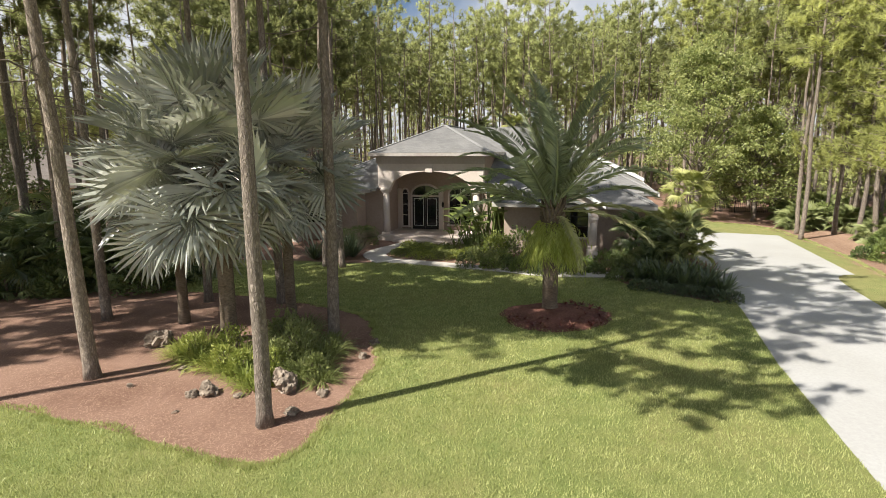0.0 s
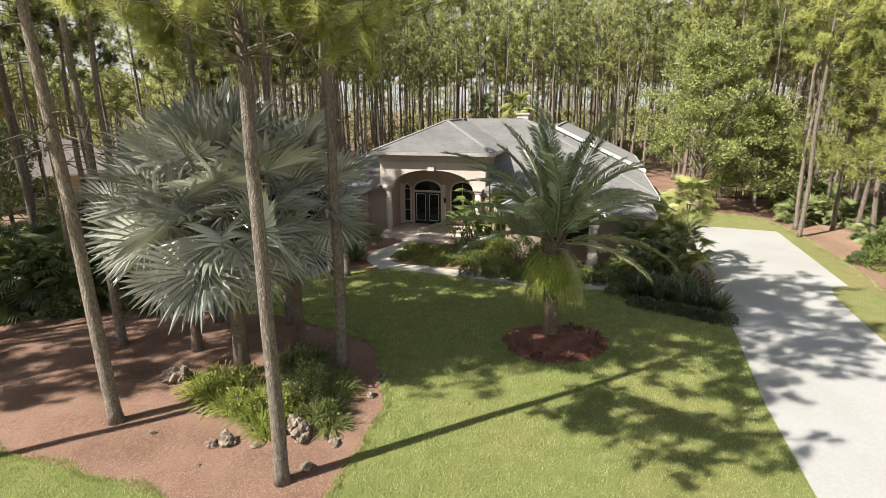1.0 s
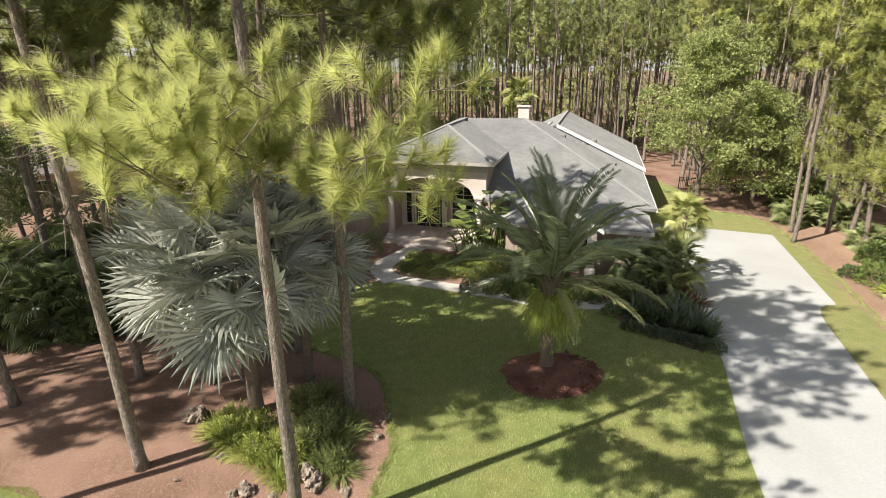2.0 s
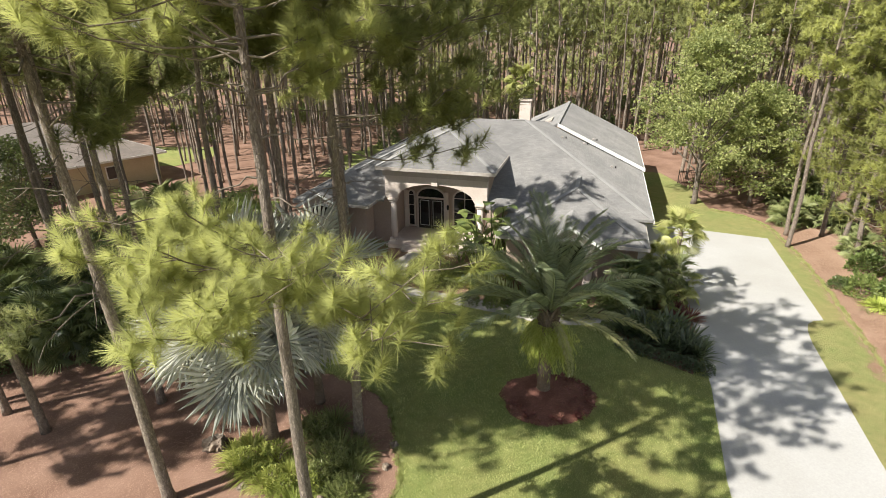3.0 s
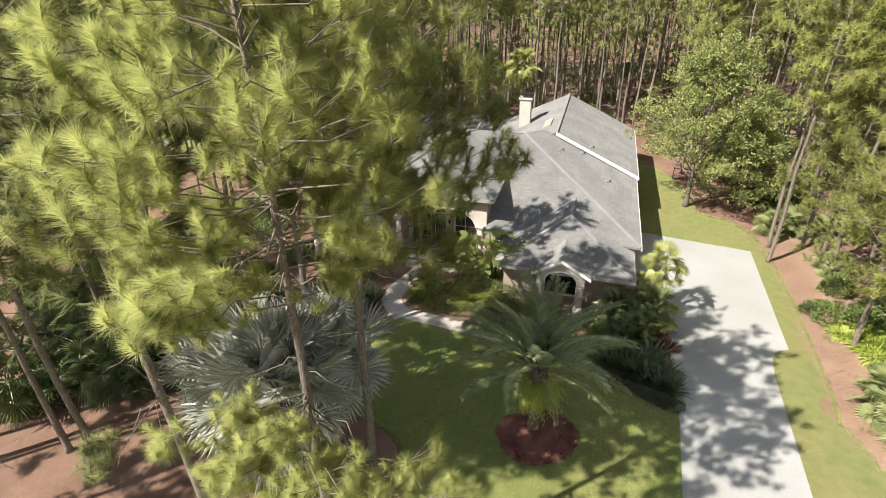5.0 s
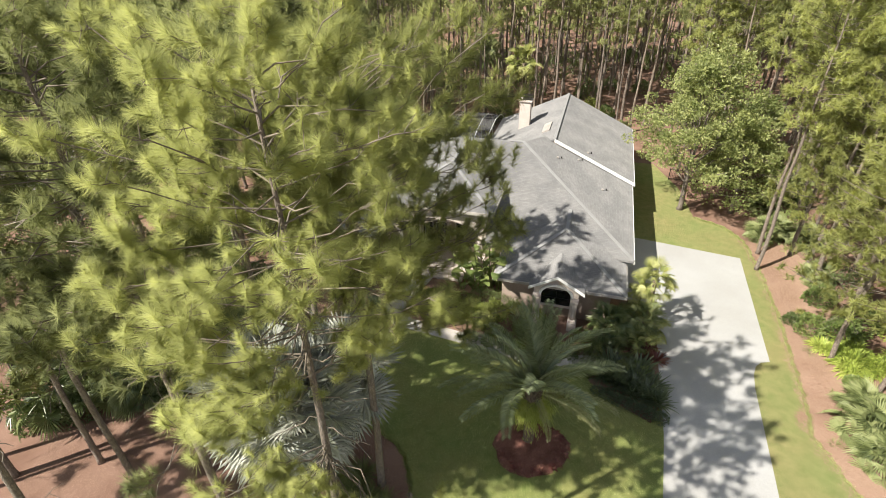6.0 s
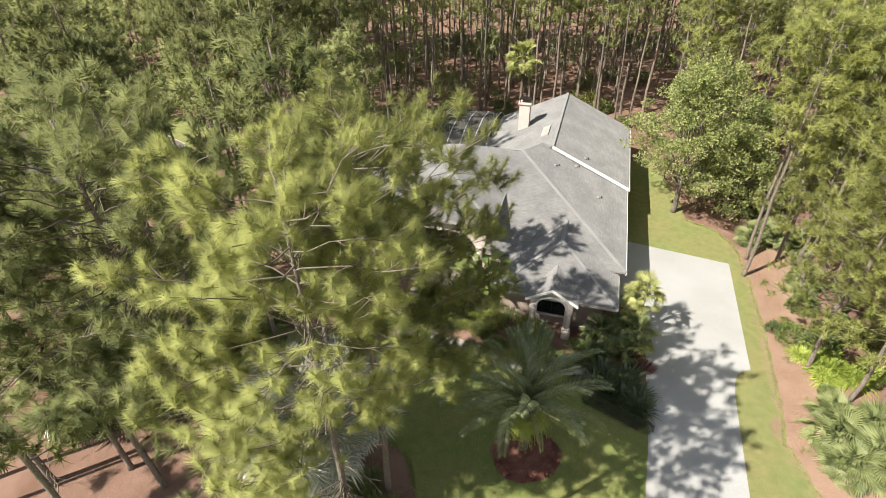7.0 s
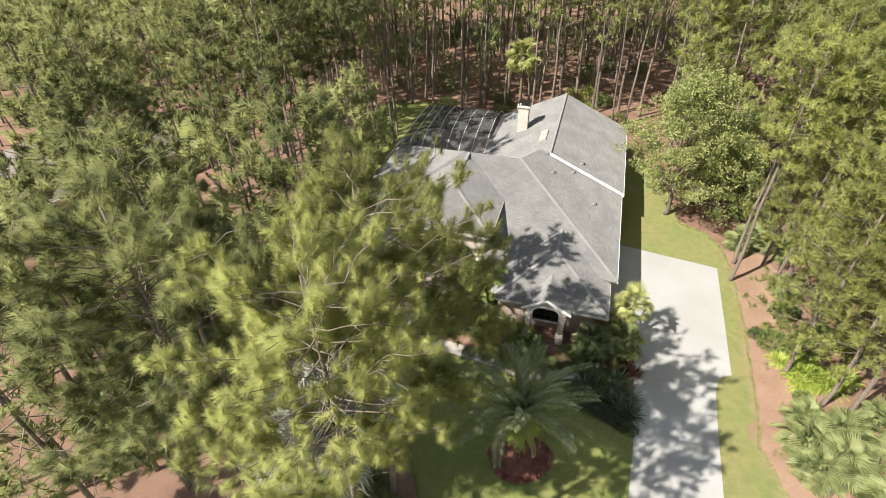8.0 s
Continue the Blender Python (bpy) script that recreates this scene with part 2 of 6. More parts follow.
def shingle_mat(name, base):
    """Asphalt shingles: courses about 0.14 m, tabs about 0.3 m, with streaks of weathering."""
    m, n, l, b = nodes_of(name)
    uvn = n.new("ShaderNodeUVMap")
    br = n.new("ShaderNodeTexBrick")
    br.inputs["Scale"].default_value = 1.0
    br.inputs["Brick Width"].default_value, br.inputs["Row Height"].default_value = 0.3, 0.145
    br.inputs["Mortar Size"].default_value, br.inputs["Mortar Smooth"].default_value = 0.008, 0.3
    br.inputs["Color1"].default_value = (*[c * 0.9 for c in base], 1)
    br.inputs["Color2"].default_value = (*[c * 1.08 for c in base], 1)
    br.inputs["Mortar"].default_value = (*[c * 0.78 for c in base], 1)
    l.new(uvn.outputs["UV"], br.inputs["Vector"])
    st = noisy(n, l, 0.5, 4.0, 0.6)
    gr = noisy(n, l, 30.0, 4.0, 0.7)
    r = ramp(n, [(0.35, (0.82, 0.82, 0.82)), (0.68, (1.08, 1.07, 1.05))])
    l.new(st.outputs["Fac"], r.inputs["Fac"])
    r2 = ramp(n, [(0.3, (0.86, 0.86, 0.86)), (0.7, (1.12, 1.12, 1.12))])
    l.new(gr.outputs["Fac"], r2.inputs["Fac"])
    c = mixed(n, l, br.outputs["Color"], r.outputs["Color"], 1.0, "MULTIPLY")
    l.new(mixed(n, l, c, r2.outputs["Color"], 1.0, "MULTIPLY"), b.inputs["Base Color"])
    b.inputs["Roughness"].default_value, b.inputs["Specular IOR Level"].default_value = 0.85, 0.35
    b.inputs["Diffuse Roughness"].default_value = 1.0
    bp = n.new("ShaderNodeBump")
    bp.inputs["Strength"].default_value, bp.inputs["Distance"].default_value = 0.3, 0.012
    l.new(br.outputs["Fac"], bp.inputs["Height"])
    bp.invert = True
    grit = n.new("ShaderNodeBump")
    grit.inputs["Strength"].default_value, grit.inputs["Distance"].default_value = 0.9, 0.03
    l.new(gr.outputs["Fac"], grit.inputs["Height"])
    l.new(bp.outputs["Normal"], grit.inputs["Normal"])
    l.new(grit.outputs["Normal"], b.inputs["Normal"])
    return m


def glass_mat():
    m, n, l, b = nodes_of("window_glass")
    b.inputs["Base Color"].default_value = (0.012, 0.014, 0.015, 1)
    b.inputs["Roughness"].default_value, b.inputs["Specular IOR Level"].default_value = 0.04, 0.6
    return m


def screen_mat():
    """Insect screen: a dark mesh that is half open."""
    m, n, l, b = nodes_of("insect_screen")
    b.inputs["Base Color"].default_value = (0.1, 0.1, 0.098, 1)
    b.inputs["Roughness"].default_value = 0.9
    tr = n.new("ShaderNodeBsdfTransparent")
    ms = n.new("ShaderNodeMixShader")
    ms.inputs["Fac"].default_value = 0.42
    l.new(b.outputs["BSDF"], ms.inputs[1])
    l.new(tr.outputs["BSDF"], ms.inputs[2])
    l.new(ms.outputs["Shader"], n["Material Output"].inputs["Surface"])
    return m


def bark_mat():
    """Pine bark: pale plates parted by dark cracks."""
    m, n, l, b = nodes_of("pine_bark")
    co = n.new("ShaderNodeTexCoord")
    mp = n.new("ShaderNodeMapping")
    mp.inputs["Scale"].default_value = (1, 1, 0.36)
    l.new(co.outputs["Object"], mp.inputs["Vector"])
    warp = noisy(n, l, 6.0, 4.0, 0.6)
    vec = mixed(n, l, mp.outputs["Vector"], warp.outputs["Color"], 0.14)
    vo = n.new("ShaderNodeTexVoronoi")
    vo.feature = "DISTANCE_TO_EDGE"
    vo.inputs["Scale"].default_value = 21.0
    l.new(vec, vo.inputs["Vector"])
    crack = ramp(n, [(0.0, (0.42, 0.39, 0.37)), (0.3, (1, 1, 1))])
    l.new(vo.outputs["Distance"], crack.inputs["Fac"])
    grain = noisy(n, l, 13.0, 6.0, 0.75, stretch=(1, 1, 0.4))
    col = ramp(n, [(0.3, (0.17, 0.14, 0.115)), (0.5, (0.33, 0.28, 0.235)), (0.72, (0.5, 0.435, 0.375))])
    l.new(grain.outputs["Fac"], col.inputs["Fac"])
    info = n.new("ShaderNodeObjectInfo")
    tone = ramp(n, [(0.0, (0.74, 0.73, 0.73)), (1.0, (1.15, 1.1, 1.05))])
    l.new(info.outputs["Random"], tone.inputs["Fac"])
    c = mixed(n, l, col.outputs["Color"], crack.outputs["Color"], 0.7, "MULTIPLY")
    l.new(mixed(n, l, c, tone.outputs["Color"], 1.0, "MULTIPLY"), b.inputs["Base Color"])
    b.inputs["Roughness"].default_value = 0.95
    bp = n.new("ShaderNodeBump")
    bp.inputs["Strength"].default_value, bp.inputs["Distance"].default_value = 1.0, 0.04
    l.new(crack.outputs["Color"], bp.inputs["Height"])
    l.new(bp.outputs["Normal"], b.inputs["Normal"])
    return m


BARK = bark_mat()
LAWN = lawn_mat("lawn_turf", [(0.28, (0.153, 0.177, 0.067)), (0.52, (0.267, 0.293, 0.121)), (0.75, (0.363, 0.377, 0.178))])
DRYLAWN = lawn_mat("dry_lawn_turf", [(0.28, (0.155, 0.16, 0.07)), (0.52, (0.28, 0.285, 0.135)), (0.75, (0.39, 0.375, 0.2))])
GLASS, SCREEN = glass_mat(), screen_mat()
SHINGLE = shingle_mat("grey_shingle", (0.232, 0.228, 0.224))
SHINGLE_CAP = surface("cap_shingle", [(0.3, (0.25, 0.246, 0.24)), (0.7, (0.33, 0.326, 0.318))], 22.0, 0.7, (0.88, 0.88, 0.88), 0.9, 0.4, 0.015)
SHINGLE_TAN = shingle_mat("tan_shingle", (0.36, 0.31, 0.28))


# ---- mesh tools ----
class Shape:
    """Gathers vertices and faces for one mesh."""

    def __init__(self):
        self.v, self.f, self.n = [], [], 0

    def add(self, verts, faces):
        verts = np.asarray(verts, float).reshape(-1, 3)
        self.v.append(verts)
        self.f.append((faces, self.n))
        self.n += len(verts)
        return self

    def box(self, lo, hi):
        (a, b, c), (d, e, g) = lo, hi
        return self.add([(a, b, c), (d, b, c), (d, e, c), (a, e, c), (a, b, g), (d, b, g), (d, e, g), (a, e, g)],
                        [(0, 3, 2, 1), (4, 5, 6, 7), (0, 1, 5, 4), (1, 2, 6, 5), (2, 3, 7, 6), (3, 0, 4, 7)])

    def soft_box(self, lo, hi, r):
        """A box with chamfered edges."""
        bm = bmesh.new()
        bmesh.ops.create_cube(bm, size=1)
        bmesh.ops.transform(bm, matrix=Matrix.LocRotScale([(p + q) / 2 for p, q in zip(lo, hi)], None, [q - p for p, q in zip(lo, hi)]), verts=bm.verts)
        bmesh.ops.bevel(bm, geom=bm.edges, offset=r, segments=2, affect="EDGES")
        bm.verts.ensure_lookup_table()
        self.add([v.co for v in bm.verts], [tuple(v.index for v in f.verts) for f in bm.faces])
        bm.free()
        return self

    def tube(self, pts, radii, sides=6, cap=True):
        pts = np.asarray(pts, float)
        radii = np.broadcast_to(np.asarray(radii, float), (len(pts),))
        d = np.gradient(pts, axis=0)
        d /= np.linalg.norm(d, axis=1)[:, None] + 1e-9
        ref = np.array([1.0, 0, 0]) if abs(d[0][0]) < 0.8 else np.array([0, 1.0, 0])
        a = np.cross(d, ref)
        a /= np.linalg.norm(a, axis=1)[:, None] + 1e-9
        b = np.cross(d, a)
        th = np.linspace(0, 2 * np.pi, sides, endpoint=False)
        ring = pts[:, None] + radii[:, None, None] * (np.cos(th)[None, :, None] * a[:, None] + np.sin(th)[None, :, None] * b[:, None])
        faces = [(i * sides + j, i * sides + (j + 1) % sides, (i + 1) * sides + (j + 1) % sides, (i + 1) * sides + j)
                 for i in range(len(pts) - 1) for j in range(sides)]
        if cap:
            faces += [tuple(range(sides))[::-1], tuple(range((len(pts) - 1) * sides, len(pts) * sides))]
        return self.add(ring, faces)

    def lathe(self, profile, centre, sides=16):
        """A turned form: profile of (radius, z) round an upright axis."""
        th = np.linspace(0, 2 * np.pi, sides, endpoint=False)
        v = [(centre[0] + r * np.cos(t), centre[1] + r * np.sin(t), centre[2] + z) for r, z in profile for t in th]
        faces = [(i * sides + j, i * sides + (j + 1) % sides, (i + 1) * sides + (j + 1) % sides, (i + 1) * sides + j)
                 for i in range(len(profile) - 1) for j in range(sides)]
        faces += [tuple(range(sides))[::-1], tuple(range((len(profile) - 1) * sides, len(profile) * sides))]
        return self.add(v, faces)

    def slab(self, outline, z0, z1):
        """An upright prism on an outline of (x, y)."""
        k = len(outline)
        v = [(x, y, z0) for x, y in outline] + [(x, y, z1) for x, y in outline]
        return self.add(v, [tuple(range(k))[::-1], tuple(range(k, 2 * k))] + [(i, (i + 1) % k, k + (i + 1) % k, k + i) for i in range(k)])

    def plate(self, pts, down):
        """A sloping plate: a polygon in space, thickened straight down."""
        k = len(pts)
        v = [tuple(p) for p in pts] + [(x, y, z - down) for x, y, z in pts]
        return self.add(v, [tuple(range(k)), tuple(range(k, 2 * k))[::-1]] + [((i + 1) % k, i, k + i, k + (i + 1) % k) for i in range(k)])

    def mesh(self, name, smooth=False, weld=False):
        me = bpy.data.meshes.new(name)
        v = np.concatenate(self.v) if self.v else np.zeros((0, 3))
        faces = []
        for fs, o in self.f:
            if isinstance(fs, np.ndarray):
                faces += (fs + o).tolist()
            else:
                faces += [[i + o for i in f] for f in fs]
        me.from_pydata(v.tolist(), [], faces)
        if weld:
            bm = bmesh.new()
            bm.from_mesh(me)
            bmesh.ops.remove_doubles(bm, verts=bm.verts, dist=0.0005)
            bm.to_mesh(me)
            bm.free()
        if smooth:
            me.shade_smooth()
        me.update()
        return me


RECLAD = {}


def part(name, shape, material, parent=None, label="", smooth=False):
    """One mesh object, under a thing or a part."""
    me = shape if isinstance(shape, bpy.types.Mesh) else shape.mesh(name, smooth)
    if me.materials and me.materials[0] != material:
        key = (me.name, material.name)
        if key not in RECLAD:
            RECLAD[key] = me.copy()
            RECLAD[key].materials[0] = material
        me = RECLAD[key]
    if not me.materials:
        me.materials.append(material)
    ob = new(name, me)
    if parent:
        ob.parent = parent
    return tagged(ob, label)


def thing(name, label, category, m=None, group="", kind=""):
    ob = new(name)
    ob.empty_display_size = 0.2
    if m is not None:
        ob.matrix_world = m
    return tagged(ob, label, category, group, kind)


def smooth_line(pts, steps=6, closed=False):
    """A Catmull-Rom line through points."""
    p = [np.array(q, float) for q in pts]
    k, out = len(p), []
    for i in range(k if closed else k - 1):
        a, b, c, d = (p[(i + j) % k] if closed else p[min(max(i + j, 0), k - 1)] for j in (-1, 0, 1, 2))
        for s in np.linspace(0, 1, steps, endpoint=False):
            out.append(0.5 * (2 * b + (c - a) * s + (2 * a - 5 * b + 4 * c - d) * s * s + (3 * b - a - 3 * c + d) * s ** 3))
    if not closed:
        out.append(p[-1])
    return np.array(out)


def sprays(rng, at, way, count, length, width, spread, droop=0.0):
    """Bunches of thin needles: one long triangle each. at, way: arrays of bunch places and directions."""
    k = len(at)
    w = np.repeat(way, count, 0) + rng.normal(0, spread, (k * count, 3))
    w[:, 2] -= droop
    w /= np.linalg.norm(w, axis=1)[:, None] + 1e-9
    o = np.repeat(at, count, 0) + np.repeat(way, count, 0) * rng.uniform(-0.5, 0.35, (k * count, 1)) * length
    ln = length * rng.uniform(0.7, 1.15, (k * count, 1))
    side = np.cross(w, rng.normal(0, 1, (k * count, 3)))
    side /= np.linalg.norm(side, axis=1)[:, None] + 1e-9
    v = np.stack([o + side * width / 2, o - side * width / 2, o + w * ln], 1).reshape(-1, 3)
    return v, np.arange(len(v)).reshape(-1, 3)


def pompons(rng, at, way, count, length, width):
    """Round brushes of thin needles set along the last stretch of a twig."""
    k = len(at)
    w = np.repeat(way, count, 0)
    n = rng.normal(0, 1, (k * count, 3))
    n /= np.linalg.norm(n, axis=1)[:, None]
    u = rng.uniform(0, 1, (k * count, 1))
    size = np.repeat(rng.uniform(0.75, 1.2, (k, 1)), count, 0)
    d = n * 0.8 + w * (0.35 + 0.85 * u)
    d /= np.linalg.norm(d, axis=1)[:, None] + 1e-9
    o = np.repeat(at, count, 0) + w * (u - 0.8) * length * 0.9 * size
    ln = length * size * rng.uniform(0.75, 1.1, (k * count, 1))
    end = o + d * ln
    end[:, 2] -= 0.16 * ln[:, 0]
    side = np.cross(d, rng.normal(0, 1, (k * count, 3)))
    side /= np.linalg.norm(side, axis=1)[:, None] + 1e-9
    out = np.repeat(at - [0, 0, at[:, 2].mean()], count, 0) * [1, 1, 0.6]
    out /= np.linalg.norm(out, axis=1)[:, None] + 1e-9
    soft = n * 0.36 + w * 0.35 + out * 0.08 + [0, 0, 0.55]
    flip = (np.cross(side, d) * soft).sum(1) > 0
    side[flip] *= -1
    v = np.stack([o + side * width / 2, o - side * width / 2, end], 1).reshape(-1, 3)
    return v, np.arange(len(v)).reshape(-1, 3), np.repeat(soft / np.linalg.norm(soft, axis=1)[:, None], 3, 0)


def leaves(rng, at, way, length, width, fold=0.25):
    """Single leaves: two triangles each, folded at the midrib."""
    k = len(at)
    w = way / (np.linalg.norm(way, axis=1)[:, None] + 1e-9)
    ln = length * rng.uniform(0.7, 1.25, (k, 1))
    side = np.cross(w, rng.normal(0, 1, (k, 3)))
    side /= np.linalg.norm(side, axis=1)[:, None] + 1e-9
    up = np.cross(side, w)
    mid = at + w * ln * 0.5 + up * fold * width
    v = np.stack([at, mid + side * width / 2, at + w * ln, mid - side * width / 2], 1).reshape(-1, 3)
    i = np.arange(k)[:, None] * 4
    return v, np.concatenate([i + [[0, 1, 2]], i + [[0, 2, 3]]])


def inside(px, py, outline):
    """Which points lie inside an outline."""
    hit = np.zeros(len(px), bool)
    o = np.asarray(outline)
    for (x0, y0), (x1, y1) in zip(o, np.roll(o, -1, 0)):
        cross = (y0 > py) != (y1 > py)
        hit ^= cross & (px < (x1 - x0) * (py - y0) / (y1 - y0 + 1e-12) + x0)
    return hit


# ---- the plot: ground, lawn, driveway, path ----
HOUSE_TURN = -16.0
HOUSE = pose(16.25, 43.5, 0, 0, 0, HOUSE_TURN)


def plan(u, v):
    """From the house's own axes to the world."""
    p = HOUSE @ Vector((u, v, 0))
    return p.x, p.y


ground = part("ground", Shape().add([(-900, -500, 0), (900, -500, 0), (900, 1300, 0), (-900, 1300, 0)], [(0, 1, 2, 3)]), STRAW)
tagged(ground, "reddish-brown pine straw covering the forest floor", "ground", kind="structure")

DRIVE = [plan(1.6, -90), plan(7.05, -90), plan(7.12, -27.5), plan(7.4, -19.4), plan(7.55, -18.2), plan(7.8, -17.4), plan(8.2, -16.95), plan(8.72, -16.75), plan(8.98, -4.4), plan(5.6, -3.9), plan(-0.5, -3.0), plan(-0.5, -12.4), plan(1.95, -12.5), plan(2.0, -24.5), plan(1.64, -30.0)]
driveway = part("driveway", Shape().slab(DRIVE, -0.1, 0.035), CONCRETE)
tagged(driveway, "wide pale concrete driveway beside the house", "driveway", kind="structure")

BED_EDGE = smooth_line([(-60, 14.5), (-30, 14.0), (-16, 13.2), (-10.8, 11.87), (-7.34, 10.72), (-5.28, 9.82), (-3.9, 9.35), (-2.95, 10.0), (-2.5, 11.7),
                        (-2.05, 13.45), (-1.95, 15.05), (-2.4, 17.2), (-3.4, 19.2), (-7.5, 21.6), (-12.7, 23.2), (-15, 26)], 5)
LAWN_FRONT = [tuple(p) for p in BED_EDGE] + [(-13, 29.5), (-8, 29.0), (-5.6, 28.3), (-3.2, 28.5), (-0.27, 27.25), (2.93, 26.0), (4.2, 25.2), (5.5, 24.8), (8.2, 24.6),
    (8.3, 23.4), (9.6, 21.6), (11.0, 20.3), plan(2.15, -21.6), plan(2.15, -90), (-60, -60)]
lawn = part("lawn", Shape().slab(LAWN_FRONT, -0.05, 0.028), LAWN)
tagged(lawn, "sunlit mown green lawn in front of the house", "lawn", kind="structure")
LAWN_SIDE = [plan(6.9, -90), (30, -60), (20, 12), (19.4, 19.4), (20.3, 21.5), (21.8, 26.1), (22.9, 29.5), (24.4, 35.0), (25.2, 39.5), (24.4, 42.0), (22.6, 43.6), (23.5, 50), plan(3, 14), plan(0.4, 14), plan(0.4, -3.1),
             plan(8.9, -4.5), plan(8.6, -16.8), plan(8.1, -17.0), plan(7.65, -17.4), plan(7.35, -18.2), plan(7.2, -19.4), plan(6.9, -27.5)]
side = part("lawn", Shape().slab(LAWN_SIDE, -0.05, 0.025), DRYLAWN)
tagged(side, "narrow strip of mown grass along the driveway", "lawn", kind="structure")

STRIP = smooth_line([(19.7, 10), (19.3, 19.4), (20.2, 21.5), (21.7, 26.1), (22.8, 29.5), (24.3, 35.0), (25.1, 39.5)], 40)
STRIP[:, 0] += 0.1 * np.sin(STRIP[:, 1] * 2.7) + 0.07 * np.sin(STRIP[:, 1] * 7.1 + 1) + 0.05 * np.sin(STRIP[:, 1] * 17.3)
wide = np.column_stack([3.6 + 0.5 * np.sin(STRIP[:, 1] * 0.9) + 0.25 * np.sin(STRIP[:, 1] * 2.3), -0.1 + 0 * STRIP[:, 1]])
straw_strip = part("straw_bed", Shape().slab([tuple(p) for p in STRIP] + [tuple(p) for p in (STRIP + wide)[::-1]], -0.05, 0.018), FRESHSTRAW)
tagged(straw_strip, "fresh orange pine straw laid beside the grass strip", "pine straw", kind="structure")

PATH_LINE = smooth_line([(9.4, 25.2), (7.2, 25.2), (5.2, 25.4), (3.0, 26.45), (-0.1, 27.75), (-3.0, 28.95)], 5)


def ribbon(line, width):
    d = np.gradient(line, axis=0)
    d /= np.linalg.norm(d, axis=1)[:, None]
    nrm = np.stack([-d[:, 1], d[:, 0]], 1) * width / 2
    return [tuple(p) for p in line + nrm] + [tuple(p) for p in (line - nrm)[::-1]]


back = part("lawn", Shape().slab([(-14, 56), (-13, 66), (-9.5, 73.5), (-5, 75), (-2.5, 74), (0, 70.5), (1.5, 66), (-2, 58), (-6, 54)], -0.05, 0.02), LAWN)
tagged(back, "shaded mown grass beside the pool enclosure", "lawn", kind="structure")
yard = part("lawn", Shape().slab([(-43, 63), (-32, 61.5), (-29.5, 66), (-31, 72), (-41, 73)], -0.05, 0.025), LAWN)
tagged(yard, "bright green lawn of the next-door plot", "lawn", kind="structure")
path_front = part("path", Shape().slab(ribbon(PATH_LINE, 1.05), -0.05, 0.05), PATHSTONE)
tagged(path_front, "curved grey concrete garden path", "path", kind="structure")
path_door = part("path", Shape().slab(ribbon(smooth_line([(-3.1, 28.6), (-4.0, 30.2), (-3.9, 31.6), (-2.7, 33.6), (-1.6, 35.6)], 5), 1.35), -0.05, 0.054), PATHSTONE)
tagged(path_door, "grey concrete walk leading up to the porch", "path", kind="structure")


# ---- the house ----
LOW, SLOPE = 3.5, 0.46


def roof_mesh(name, planes, down=0.16):
    """Roof plates with shingle courses laid along the eaves."""
    sh = Shape()
    for p in planes:
        sh.plate(p, down)
    me = sh.mesh(name, weld=True)
    uv = me.uv_layers.new(name="UVMap")
    for poly in me.polygons:
        nrm = poly.normal
        along = Vector((-nrm.y, nrm.x, 0))
        along = along.normalized() if along.length > 1e-4 else Vector((1, 0, 0))
        up = nrm.cross(along)
        for i in poly.loop_indices:
            co = me.vertices[me.loops[i].vertex_index].co
            uv.data[i].uv = (co.dot(along), co.dot(up))
    return me


def hip(u0, u1, v0, v1, z, slope=SLOPE):
    """Four planes of a hipped roof over a rectangle, eaves first."""
    w, d = u1 - u0, v1 - v0
    if w <= d:
        h = w / 2
        a, b = ((u0 + u1) / 2, v0 + h, z + h * slope), ((u0 + u1) / 2, v1 - h, z + h * slope)
        return [[(u0, v0, z), (u1, v0, z), a], [(u1, v0, z), (u1, v1, z), b, a], [(u1, v1, z), (u0, v1, z), b], [(u0, v1, z), (u0, v0, z), a, b]]
    h = d / 2
    a, b = (u0 + h, (v0 + v1) / 2, z + h * slope), (u1 - h, (v0 + v1) / 2, z + h * slope)
    return [[(u0, v0, z), (u1, v0, z), b, a], [(u1, v0, z), (u1, v1, z), b], [(u1, v1, z), (u0, v1, z), a, b], [(u0, v1, z), (u0, v0, z), a]]


def beam(sh, p, q, w, h, lift=0.0):
    """A board from p to q, w thick and h high."""
    p, q = Vector(p), Vector(q)
    d = (q - p).normalized()
    s = d.cross(Vector((0, 0, 1))).normalized() * w / 2
    up = Vector((0, 0, 1)) * h
    o = Vector((0, 0, lift))
    v = [p - s + o, p + s + o, q + s + o, q - s + o]
    v += [x + up for x in v]
    return sh.add([tuple(x) for x in v], [(0, 3, 2, 1), (4, 5, 6, 7), (0, 1, 5, 4), (1, 2, 6, 5), (2, 3, 7, 6), (3, 0, 4, 7)])


